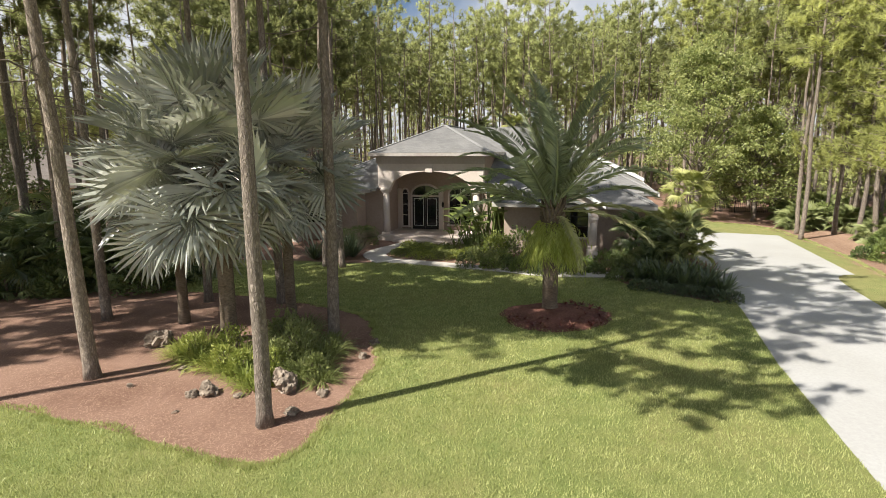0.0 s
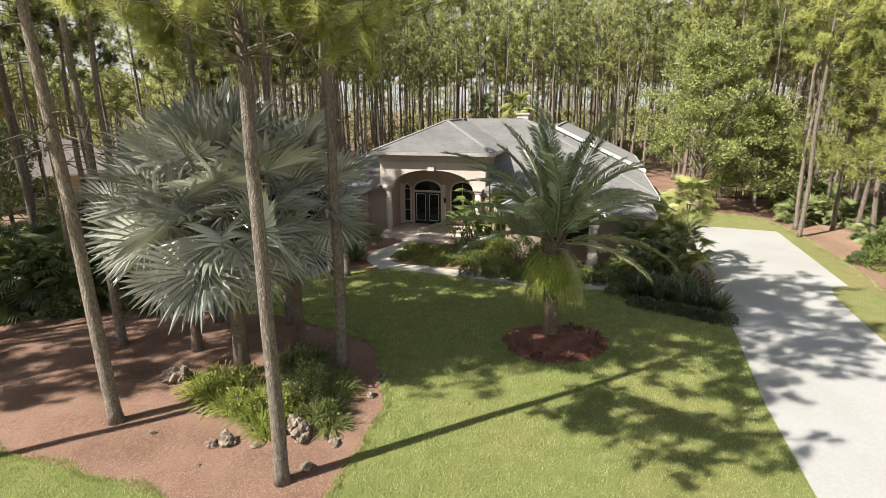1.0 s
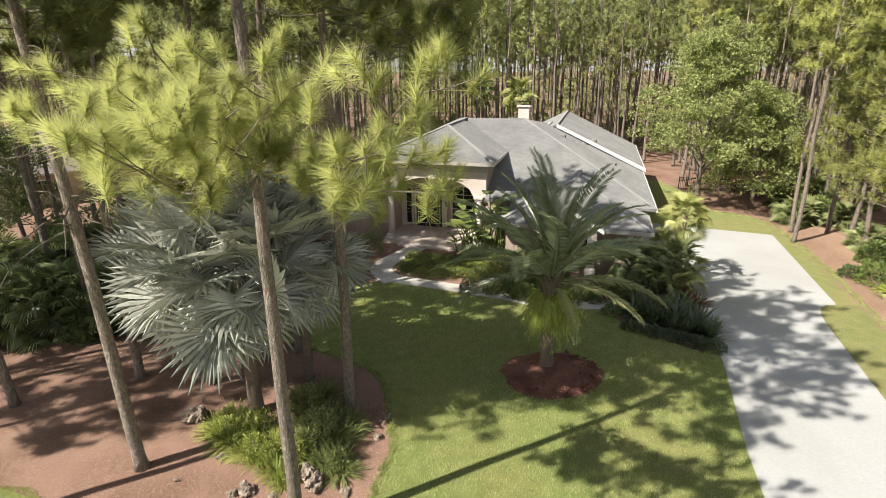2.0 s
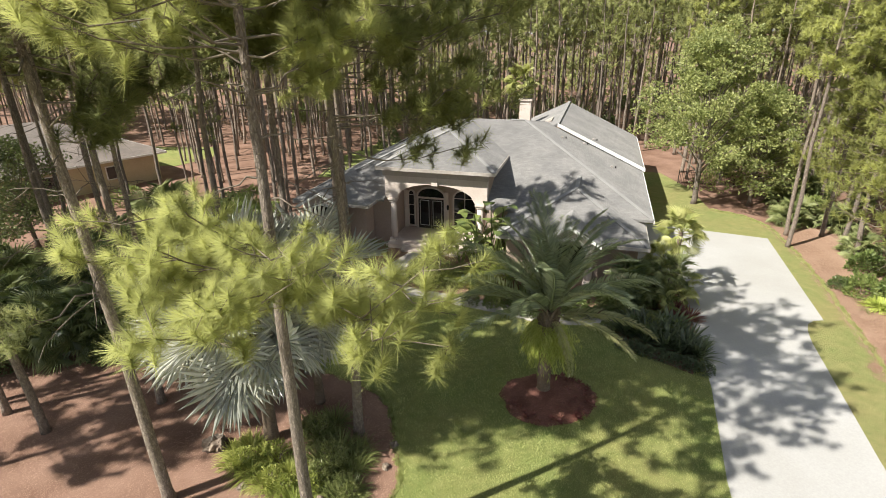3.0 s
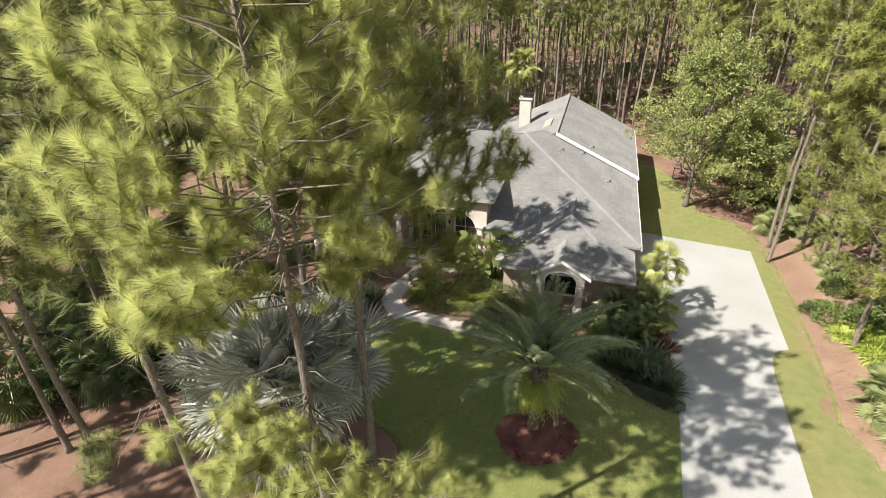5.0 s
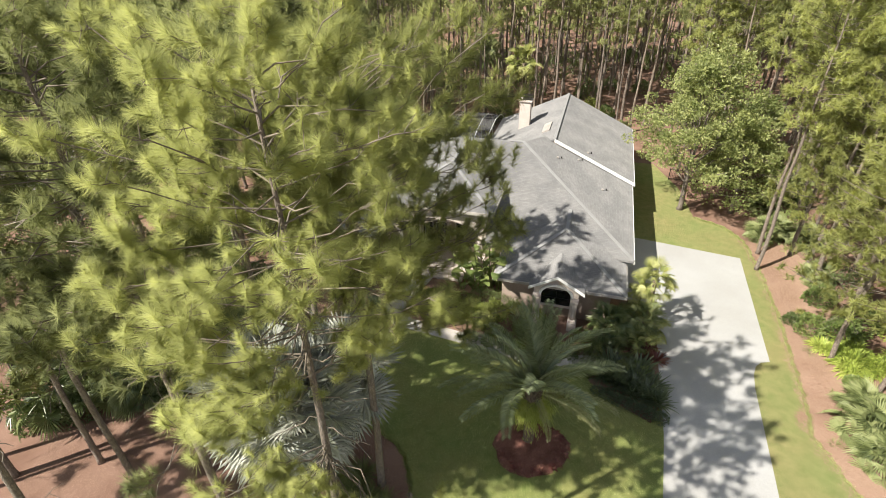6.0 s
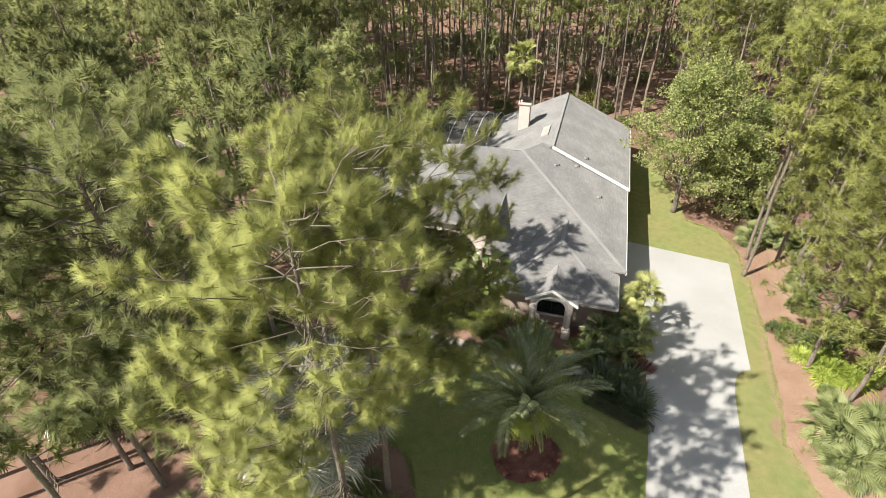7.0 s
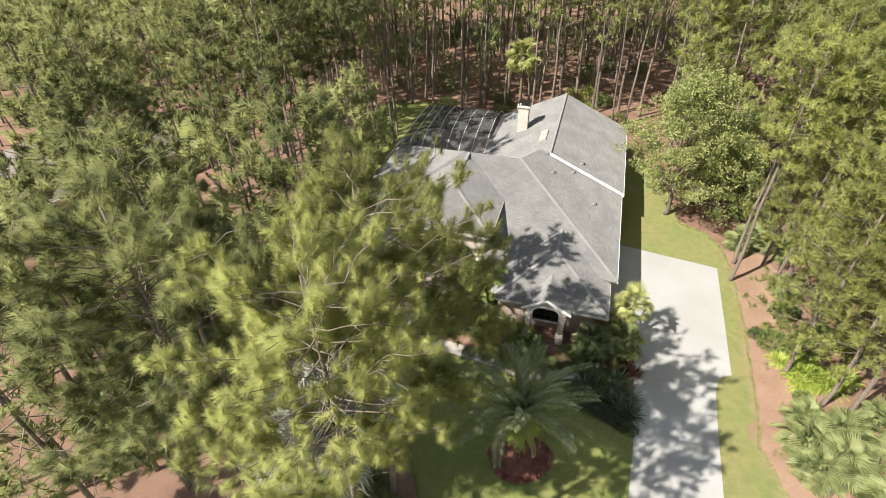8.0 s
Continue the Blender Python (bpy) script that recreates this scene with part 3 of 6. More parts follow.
def arch_face(u0, u1, z0, z1, ua, ub, spring, rise, v, thick, steps=20):
    """A wall with an arched opening through it."""
    sh = Shape()
    us = np.linspace(ua, ub, steps + 1)
    k = 2 * (us - ua) / (ub - ua) - 1
    zs = spring + rise * np.sqrt(np.maximum(0, 1 - k * k)) ** 1.0
    if z0 < spring:
        sh.box((u0, v, z0), (ua, v + thick, spring)).box((ub, v, z0), (u1, v + thick, spring))
    sh.box((u0, v, spring), (ua, v + thick, z1)).box((ub, v, spring), (u1, v + thick, z1))
    for a, b, za, zb in zip(us[:-1], us[1:], zs[:-1], zs[1:]):
        sh.add([(a, v, za), (b, v, zb), (b, v, z1), (a, v, z1), (a, v + thick, za), (b, v + thick, zb), (b, v + thick, z1), (a, v + thick, z1)],
               [(0, 1, 2, 3), (5, 4, 7, 6), (4, 5, 1, 0), (3, 2, 6, 7)])
    return sh.mesh("arched_wall", weld=True)


def arch_trim(ua, ub, z0, spring, rise, v, w, depth, steps=16):
    """A raised band round an arched opening."""
    sh = Shape()
    c, r = (ua + ub) / 2, (ub - ua) / 2
    th = np.linspace(math.pi, 0, steps + 1)
    inner = [(ua, z0)] + [(c + r * math.cos(t), spring + rise * math.sin(t)) for t in th] + [(ub, z0)]
    outer = [(ua - w, z0)] + [(c + (r + w) * math.cos(t), spring + (rise + w) * math.sin(t)) for t in th] + [(ub + w, z0)]
    for (a, b), (c2, d) in zip(zip(inner[:-1], inner[1:]), zip(outer[:-1], outer[1:])):
        f = [(a[0], v, a[1]), (b[0], v, b[1]), (d[0], v, d[1]), (c2[0], v, c2[1])]
        sh.add(f + [(x, y + depth, z) for x, y, z in f], [(0, 1, 2, 3), (4, 7, 6, 5), (0, 4, 5, 1), (2, 6, 7, 3), ])
    return sh.mesh("arch_moulding", weld=True)


def arched_pane(ua, ub, z0, spring, rise, v, thick=0.03, steps=14):
    th = np.linspace(0, math.pi, steps + 1)
    c, r = (ua + ub) / 2, (ub - ua) / 2
    o = [(ua, z0), (ub, z0)] + [(c + r * math.cos(t), spring + rise * math.sin(t)) for t in th]
    k = len(o)
    vv = [(x, v, z) for x, z in o] + [(x, v + thick, z) for x, z in o]
    return Shape().add(vv, [tuple(range(k)), tuple(range(k, 2 * k))[::-1]] + [((i + 1) % k, i, k + i, k + (i + 1) % k) for i in range(k)])


def arched_window(parent, ua, ub, z0, spring, rise, v, bars_u=1, bars_z=3, material=None):
    """A window with a raised surround, glass and glazing bars, standing in front of a wall face at v."""
    w = part("window", arch_trim(ua, ub, z0, spring, rise, v - 0.07, 0.12, 0.12), material or CREAM, parent, "arched window with a cream surround and dark glass")
    part("pane", arched_pane(ua, ub, z0, spring, rise, v - 0.03), GLASS, w)
    for i in range(1, bars_u + 1):
        x = ua + (ub - ua) * i / (bars_u + 1)
        part("glazing_bar", Shape().box((x - 0.02, v - 0.06, z0), (x + 0.02, v - 0.028, spring + rise * 0.85)), material or SOFFIT, w)
    for i in range(1, bars_z + 1):
        z = z0 + (spring - z0) * i / bars_z
        part("glazing_bar", Shape().box((ua, v - 0.058, z - 0.02), (ub, v - 0.03, z + 0.02)), material or SOFFIT, w)
    part("sill", Shape().soft_box((ua - 0.18, v - 0.16, z0 - 0.12), (ub + 0.18, v, z0), 0.02), CREAM, w)
    return w


def round_column(parent, u, v, z0, z1, r):
    c = part("column", Shape().lathe([(r * 0.98, z0 + 0.15), (r, z0 + 0.9), (r * 0.86, z1 - 0.25)], (u, v, 0), 20), CREAM, parent, "round cream column with a square base and capital", True)
    part("base", Shape().soft_box((u - r * 1.25, v - r * 1.25, z0), (u + r * 1.25, v + r * 1.25, z0 + 0.17), 0.03), CREAM, c)
    part("capital", Shape().soft_box((u - r * 1.05, v - r * 1.05, z1 - 0.3), (u + r * 1.05, v + r * 1.05, z1 - 0.22), 0.02)
         .soft_box((u - r * 1.35, v - r * 1.35, z1 - 0.16), (u + r * 1.35, v + r * 1.35, z1), 0.03)
         .soft_box((u - r * 1.15, v - r * 1.15, z1 - 0.22), (u + r * 1.15, v + r * 1.15, z1 - 0.16), 0.02), CREAM, c)
    return c


def gabled_bay(parent, uc, vf, zfloor, half, spring, peak, vback):
    """The small gabled front with an arched window between two columns."""
    part("bay_wall", arch_face(uc - half, uc + half, zfloor, spring + 0.85, uc - half + 0.5, uc + half - 0.5, spring, 0.72, vf + 0.3, 0.3), CREAM, parent, "cream arched front of the small gabled bay")
    part("gable_wall", Shape().add([(uc - half, vf + 0.31, spring + 0.84), (uc + half, vf + 0.31, spring + 0.84), (uc, vf + 0.31, peak - 0.2),
                                 (uc - half, vf + 0.55, spring + 0.84), (uc + half, vf + 0.55, spring + 0.84), (uc, vf + 0.55, peak - 0.2)],
                                [(0, 1, 2), (5, 4, 3), (0, 3, 4, 1), (1, 4, 5, 2), (2, 5, 3, 0)]), CREAM, parent)
    part("trim", arch_trim(uc - half + 0.5, uc + half - 0.5, spring - 0.1, spring, 0.72, vf + 0.22, 0.16, 0.1), WHITE, parent, "raised white arch moulding")
    arched_window(parent, uc - half + 0.45, uc + half - 0.45, zfloor + 0.5, spring - 0.1, 0.66, vf + 1.0, 1, 2, DARKMETAL)
    for s in (-1, 1):
        round_column(parent, uc + s * (half - 0.22), vf + 0.12, zfloor, spring, 0.19)
        part("plinth", Shape().soft_box((uc + s * (half - 0.22) - 0.3, vf - 0.2, 0.0), (uc + s * (half - 0.22) + 0.3, vf + 0.45, zfloor), 0.03), CREAM, parent)
    e = spring + 0.8
    roofs = [[(uc - half - 0.35, vf, e - 0.12), (uc, vf, peak), (uc, vback, peak), (uc - half - 0.35, vback, e - 0.12)],
             [(uc + half + 0.35, vback, e - 0.12), (uc, vback, peak), (uc, vf, peak), (uc + half + 0.35, vf, e - 0.12)]]
    part("roof", roof_mesh("bay_roof", roofs, 0.1), SHINGLE, parent)
    rake = Shape()
    for s in (-1, 1):
        beam(rake, (uc + s * (half + 0.37), vf - 0.02, e - 0.36), (uc, vf - 0.02, peak - 0.24), 0.08, 0.2)
    part("rake_board", rake, WHITE, parent)


def house():
    h = thing("house", "single-storey pink-beige stucco house with grey shingle hip roofs", "house", HOUSE)
    # walls
    body = Shape().box((-23.7, -12.1, 0), (-18.0, 4.1, LOW - 0.1)).box((-10.7, -12.1, 0), (-0.6, 0.2, LOW - 0.1)).box((-18.0, -9.0, 0), (-10.7, 2.9, LOW + 0.3))
    part("wall", body, STUCCO, h)
    part("wall", Shape().box((-8.7, -15.6, 0), (-1.3, -12.2, 3.0)), STUCCO, h)
    part("wall", Shape().box((-23.9, -13.6, 0), (-19.1, -12.2, LOW - 0.1)), STUCCO, h)
    part("wall", Shape().box((-13.8, 0.3, 0), (-0.5, 14.0, LOW)), STUCCO, h)
    for v in (-8.6, -3.4):
        gd = part("garage_door", Shape().soft_box((-0.62, v, 0.05), (-0.5, v + 4.2 if v < -5 else v + 2.4, 2.35), 0.02), WHITE, h, "white panelled garage door")
        part("panel", Shape().box((-0.51, v + 0.2, 0.3), (-0.48, v + 2.0, 0.8)).box((-0.51, v + 0.2, 1.0), (-0.48, v + 2.0, 1.5)), WHITE, gd)
    # roofs
    top = LOW + 9.5 * SLOPE
    back = LOW + 5.2 * SLOPE
    left, rear = -24.2, 4.6
    a, b = (left + 9.5, -3.2, top), (-9.5, -3.2, top)
    part("roof", roof_mesh("main_roof", [
        [(0, rear, LOW), (left, rear, LOW), a, b],
        [(left, rear, LOW), (left, -12.7, LOW), a],
        [(left, -12.7, LOW), (-18.05, -12.7, LOW), (-18.05, -6.55, top - 3.35 * SLOPE)],
        [(-18.05, -7.5, back), (-10.65, -7.5, back), (-10.65, -3.2, top), (left + 9.5, -3.2, top), (-18.05, -6.55, top - 3.35 * SLOPE)],
        [(-10.65, -12.7, LOW), (0.0, -12.7, LOW), b, (-10.65, -3.2, top)]]), SHINGLE, h, "grey asphalt shingle hip roof")
    part("roof", roof_mesh("front_roof", [[(0, -12.7, LOW), (0, 0.3, LOW), (-8.1, 0.3, LOW + 8.1 * SLOPE), b]]), SHINGLE, h)
    part("roof", roof_mesh("cross_roof", [[b, (-8.1, 0.3, LOW + 8.1 * SLOPE + 0.01), (-14.0, 0.3, LOW + 2.2 * SLOPE), (-14.0, -3.2, LOW + 5.0 * SLOPE)]]), SHINGLE, h)
    part("roof", roof_mesh("garage_roof", hip(-9.2, -0.45, -16.5, -4.0, 3.12)), SHINGLE, h, "grey shingle roof over the front of the garage")
    part("roof", roof_mesh("bedroom_roof", hip(-24.4, -18.6, -14.2, -2.0, LOW - 0.03)), SHINGLE, h)
    part("roof", roof_mesh("entry_roof", hip(-18.4, -10.1, -12.9, -0.5, 5.95)), SHINGLE, h, "raised grey shingle hip roof over the entry")
    rz, rt = 3.72, 3.72 + 7.3 * 0.475
    part("roof", roof_mesh("rear_roof", [[(0.12, -0.1, rz), (0.12, 14.5, rz), (-7.2, 14.5, rt), (-7.2, -0.1, rt)],
                                         [(-14.5, 14.5, rz), (-14.5, -0.1, rz), (-7.2, -0.1, rt), (-7.2, 14.5, rt)]]), SHINGLE, h, "grey shingle gable roof at the rear")
    for y in (-0.02, 13.98):
        part("gable_wall", Shape().add([(x, y + d, z) for d in (0, 0.04) for x, z in ((-13.8, LOW - 0.2), (-0.4, LOW - 0.2), (-7.2, rt - 0.15))],
                                       [(0, 1, 2), (5, 4, 3), (0, 3, 4, 1), (1, 4, 5, 2), (2, 5, 3, 0)]), STUCCO, h)
    # paler cap shingles along hips and ridges
    for p, q in (((0.0, -12.7, LOW), b), (b, (-10.65, -3.2, top)), ((left, -12.7, LOW), (-18.05, -6.55, top - 3.35 * SLOPE)), ((-9.2, -16.5, 3.12), (-4.82, -12.12, 5.13)), ((-0.45, -16.5, 3.12), (-4.82, -12.12, 5.13)), ((-4.82, -12.12, 5.13), (-4.82, -9.2, 5.13)),
                 ((-18.4, -12.9, 5.95), (-14.25, -8.75, 7.86)), ((-10.1, -12.9, 5.95), (-14.25, -8.75, 7.86)), ((-14.25, -8.75, 7.86), (-14.25, -3.2, 7.86)), ((-7.2, -0.1, rt), (-7.2, 14.5, rt))):
        part("ridge_cap", beam(Shape(), p, q, 0.26, 0.05, -0.015), SHINGLE_CAP, h)
    # fascia boards and gutters
    def fascia(p, q, hgt=0.2, paint=None):
        part("fascia", beam(Shape(), p, q, 0.07, hgt, -hgt - 0.02), paint or GUTTER, h)
    fascia((0.03, -12.75, LOW), (0.03, 0.0, LOW), 0.2, WHITE)
    fascia((0.15, -0.1, rz), (0.15, 14.5, rz), 0.2, WHITE)
    fascia((-9.25, -16.54, 3.12), (-0.4, -16.54, 3.12))
    fascia((-9.24, -16.5, 3.12), (-9.24, -12.7, 3.12))
    fascia((-0.41, -16.5, 3.12), (-0.41, -12.7, 3.12))
    fascia((-18.45, -12.94, 5.95), (-10.05, -12.94, 5.95), 0.22)
    fascia((-18.44, -12.9, 5.95), (-18.44, -7.4, 5.95), 0.22)
    fascia((-10.06, -12.9, 5.95), (-10.06, -7.4, 5.95), 0.22)
    fascia((-24.4, -14.24, LOW - 0.03), (-18.6, -14.24, LOW - 0.03))
    fascia((-18.57, -14.2, LOW - 0.03), (-18.57, -12.3, LOW - 0.03))
    fascia((-24.44, -14.2, LOW), (-24.44, 4.6, LOW))
    part("rake_board", beam(Shape(), (0.2, -0.16, rz - 0.24), (-7.2, -0.16, rt - 0.24), 0.1, 0.28), WHITE, h, "white rake board along the rear gable")
    # soffits
    part("soffit", Shape().box((-18.3, -12.8, 5.7), (-10.2, -7.0, 5.74)), SOFFIT, h)
    part("soffit", Shape().box((-9.2, -16.3, 2.88), (-0.8, -12.0, 2.92)).box((-0.9, -12.6, LOW - 0.2), (-0.05, 0.0, LOW - 0.17)), SOFFIT, h)
    part("soffit", Shape().box((-24.3, -14.1, LOW - 0.24), (-18.7, -12.0, LOW - 0.2)), SOFFIT, h)
    # tall entry porch
    part("porch_wall", arch_face(-18.05, -10.65, 3.52, 5.72, -17.2, -11.5, 3.52, 1.18, -12.3, 0.4), CREAM, h, "cream stucco arch over the entry porch")
    part("trim", Shape().soft_box((-18.15, -12.42, 5.2), (-10.55, -12.2, 5.7), 0.03), SOFFIT, h, "brownish frieze band under the eaves")
    part("keystone", Shape().soft_box((-14.6, -12.42, 4.62), (-14.1, -12.28, 5.2), 0.03), CREAM, h)
    for u in (-18.05, -11.0):
        part("porch_wall", Shape().box((u, -11.9, 3.3), (u + 0.35, -7.0, 5.72)), STUCCO, h)
    part("entry_wall", Shape().box((-17.9, -9.3, 0), (-10.7, -8.95, 5.6)), STUCCO, h)
    part("entry_wall", Shape().box((-18.0, -12.1, 0), (-17.75, -9.3, 3.4)), STUCCO, h)
    part("porch_ceiling", Shape().box((-17.7, -11.9, 4.9), (-11.0, -9.3, 4.95)), SOFFIT, h)
    part("porch_floor", Shape().soft_box((-17.9, -13.1, 0.0), (-10.7, -9.3, 0.32), 0.03), PAVER, h, "pale tiled porch floor")
    part("porch_step", Shape().soft_box((-16.6, -13.6, 0.0), (-12.2, -13.05, 0.17), 0.03), PAVER, h)
    for u in (-17.55, -11.15):
        round_column(h, u, -12.1, 0.32, 3.52, 0.24)
    for u in (-17.6, -14.35, -11.2):
        part("pilaster", Shape().soft_box((u - 0.14, -9.45, 0.32), (u + 0.14, -9.28, 3.3), 0.02), CREAM, h)
    # double door with an arched light above
    dw = part("door_1", arch_trim(-16.6, -14.55, 0.32, 2.9, 0.65, -9.42, 0.13, 0.14), CREAM, h, "black double front door under an arched fanlight")
    part("fanlight", arched_pane(-16.6, -14.55, 2.86, 2.9, 0.62, -9.38), GLASS, dw)
    part("transom", Shape().box((-16.6, -9.43, 2.72), (-14.55, -9.33, 2.86)), CREAM, dw)
    for a in (-16.58, -15.56):
        leaf = part("door_leaf", Shape().soft_box((a, -9.4, 0.34), (a + 0.99, -9.33, 2.72), 0.01), BLACKDOOR, dw)
        part("glass", Shape().box((a + 0.16, -9.415, 0.62), (a + 0.83, -9.405, 2.58)), GLASS, leaf)
        fr = Shape()
        for p in (a + 0.13, a + 0.83):
            fr.box((p, -9.43, 0.59), (p + 0.03, -9.402, 2.61))
        fr.box((a + 0.161, -9.43, 0.59), (a + 0.829, -9.402, 0.62)).box((a + 0.161, -9.43, 2.58), (a + 0.829, -9.402, 2.61))
        part("bead", fr, WHITE, leaf, "thin white bead round the door glass")
        part("handle", Shape().tube([(a + (0.92 if a < -16 else 0.07), -9.45, 1.25), (a + (0.92 if a < -16 else 0.07), -9.45, 1.6)], 0.015, 8), DARKMETAL, leaf)
    arched_window(h, -17.35, -16.95, 0.55, 2.95, 0.3, -9.32, 0, 3, CREAM)
    arched_window(h, -13.75, -12.1, 0.75, 2.9, 0.6, -9.32, 1, 2, CREAM)
    part("house_wall_lamp", Shape().lathe([(0.05, 0.0), (0.09, 0.08), (0.1, 0.28), (0.06, 0.36), (0.01, 0.42)], (-14.2, -9.55, 2.0), 8), DARKMETAL, h, "small dark wall lantern")
    # side bays
    gabled_bay(h, -4.88, -17.0, 0.75, 1.48, 2.52, 4.28, -11.0)
    gabled_bay(h, -21.8, -15.1, 0.75, 1.5, 2.7, 4.45, -10.5)
    # chimney
    ch = part("chimney", Shape().soft_box((-11.55, 7.4, 3.5), (-10.45, 8.3, 8.05), 0.03), CREAM, h, "tall cream stucco chimney with a metal cap")
    part("chimney_collar", Shape().soft_box((-11.68, 7.27, 8.0), (-10.32, 8.43, 8.18), 0.03), CREAM, ch)
    cap = Shape()
    for a, b in ((-11.5, 7.45), (-10.5, 7.45), (-11.5, 8.25), (-10.5, 8.25)):
        cap.box((a - 0.03, b - 0.03, 8.18), (a + 0.03, b + 0.03, 8.5))
    cap.soft_box((-11.6, 7.35, 8.5), (-10.4, 8.35, 8.56), 0.01)
    part("chimney_cap", cap, DARKMETAL, ch)
    # roof vents and a skylight
    for u, v in ((-6.6, -2.7), (-4.9, -0.9), (-4.2, 0.9), (-2.6, -4.2)):
        z = LOW - u * SLOPE if v < 0 else rz - (u - 0.12) * 0.475
        vent = part("roof_vent", Shape().soft_box((u - 0.1, v - 0.11, z - 0.15), (u + 0.1, v + 0.11, z + 0.1), 0.03), GUTTER, h, "small pale roof vent")
        part("vent_pipe", Shape().tube([(u + 0.3, v + 0.3, z - 0.3), (u + 0.3, v + 0.3, z + 0.02)], 0.05, 8), DARKMETAL, vent)
    part("skylight", Shape().plate([(-8.7, 3.0, rt - 1.5 * 0.475 + 0.12), (-8.0, 3.0, rt - 0.8 * 0.475 + 0.12), (-8.0, 5.4, rt - 0.8 * 0.475 + 0.12), (-8.7, 5.4, rt - 1.5 * 0.475 + 0.12)], 0.14), GUTTER, h, "pale dome skylight")
    return h


house()


def pool_cage():
    """Screen enclosure behind the house."""
    c = thing("screen_enclosure", "screened pool enclosure with thin metal frame behind the house", "pool cage", HOUSE)
    u0, u1, v0, v1, e, r = -24.6, -14.6, 4.7, 16.5, 3.0, 4.9
    prof = [(v0, e + 0.25), (v0 + 2.2, r - 0.5), ((v0 + v1) / 2, r), (v1 - 2.2, r - 0.5), (v1, e)]
    us = np.linspace(u0, u1, 8)
    vs = np.linspace(v0, v1, 9)

    def top(u, v):
        """Height of the screen roof: a low vault, hipped at its outer end."""
        return min(float(np.interp(v, [p for p, _ in prof], [z for _, z in prof])), e + 0.25 + (u - u0) * 0.42)

    sc = Shape()
    for a, b in zip(us[:-1], us[1:]):
        for p, q in zip(vs[:-1], vs[1:]):
            sc.add([(a, p, top(a, p)), (b, p, top(b, p)), (b, q, top(b, q)), (a, q, top(a, q))], [(0, 1, 2, 3)])
    sc.add([(u0, v0, 0), (u0, v1, 0), (u0, v1, e), (u0, v0, e)], [(0, 1, 2, 3)])
    sc.add([(u0, v1, 0), (u1, v1, 0), (u1, v1, e), (u0, v1, e)], [(0, 1, 2, 3)])
    part("screen", sc, SCREEN, c)
    for u in us:
        part("rib", Shape().tube([(u, v, top(u, v) + 0.02) for v in vs] + [(u, v1, 0)], 0.032, 5), WHITE, c)
    for v in vs[::2]:
        part("purlin", Shape().tube([(u, v, top(u, v) + 0.02) for u in us], 0.03, 5), DARKMETAL, c)
    part("deck", Shape().box((u0, v0, 0), (u1, v1, 0.06)), PAVER, c)


pool_cage()


def neighbour():
    """The house next door, seen between the trunks."""
    m = pose(-42.0, 53.3, 0, 0, 0, 51)
    h = thing("neighbour_house", "tan stucco house next door with a pale brown shingle roof", "house", m)
    part("wall", Shape().box((-9, -7, 0), (9, 7, 3.0)), TAN, h)
    part("roof", roof_mesh("neighbour_roof", hip(-9.7, 9.7, -7.7, 7.7, 3.0, 0.45)), SHINGLE_TAN, h)
    for a, b in (((-9.7, -7.74, 3.0), (9.7, -7.74, 3.0)), ((9.74, -7.7, 3.0), (9.74, 7.7, 3.0)), ((-9.74, -7.7, 3.0), (-9.74, 7.7, 3.0))):
        part("fascia", beam(Shape(), a, b, 0.07, 0.2, -0.22), WHITE, h)
    for u in (-5.5, -1.0, 4.5):
        w = part("window", Shape().soft_box((u - 0.7, -7.06, 0.9), (u + 0.7, -6.98, 2.3), 0.02), WHITE, h)
        part("pane", Shape().box((u - 0.6, -7.075, 1.0), (u + 0.6, -7.065, 2.2)), GLASS, w)


neighbour()


# ---- trees ----
def crown_boughs(rng, height, crown, reach, boughs, skirt=0.5, heap=0.85):
    """Height share, height, direction, length and lift of each living bough of a round pine crown."""
    rows = []
    for i in range(boughs):
        t = (i + rng.uniform(0, 1)) / boughs
        ln = reach * (skirt + (1 - skirt) * min(1, t / 0.35)) * math.sqrt(max(0.06, 1 - max(0, (t - 0.35) / 0.68) ** 2)) * rng.uniform(0.55, 1.08)
        rows.append((t, crown + (height - crown) * t ** heap, i * 2.4 + rng.normal(0, 0.4), ln, rng.uniform(-0.18, 0.12) + 0.5 * t))
    return rows


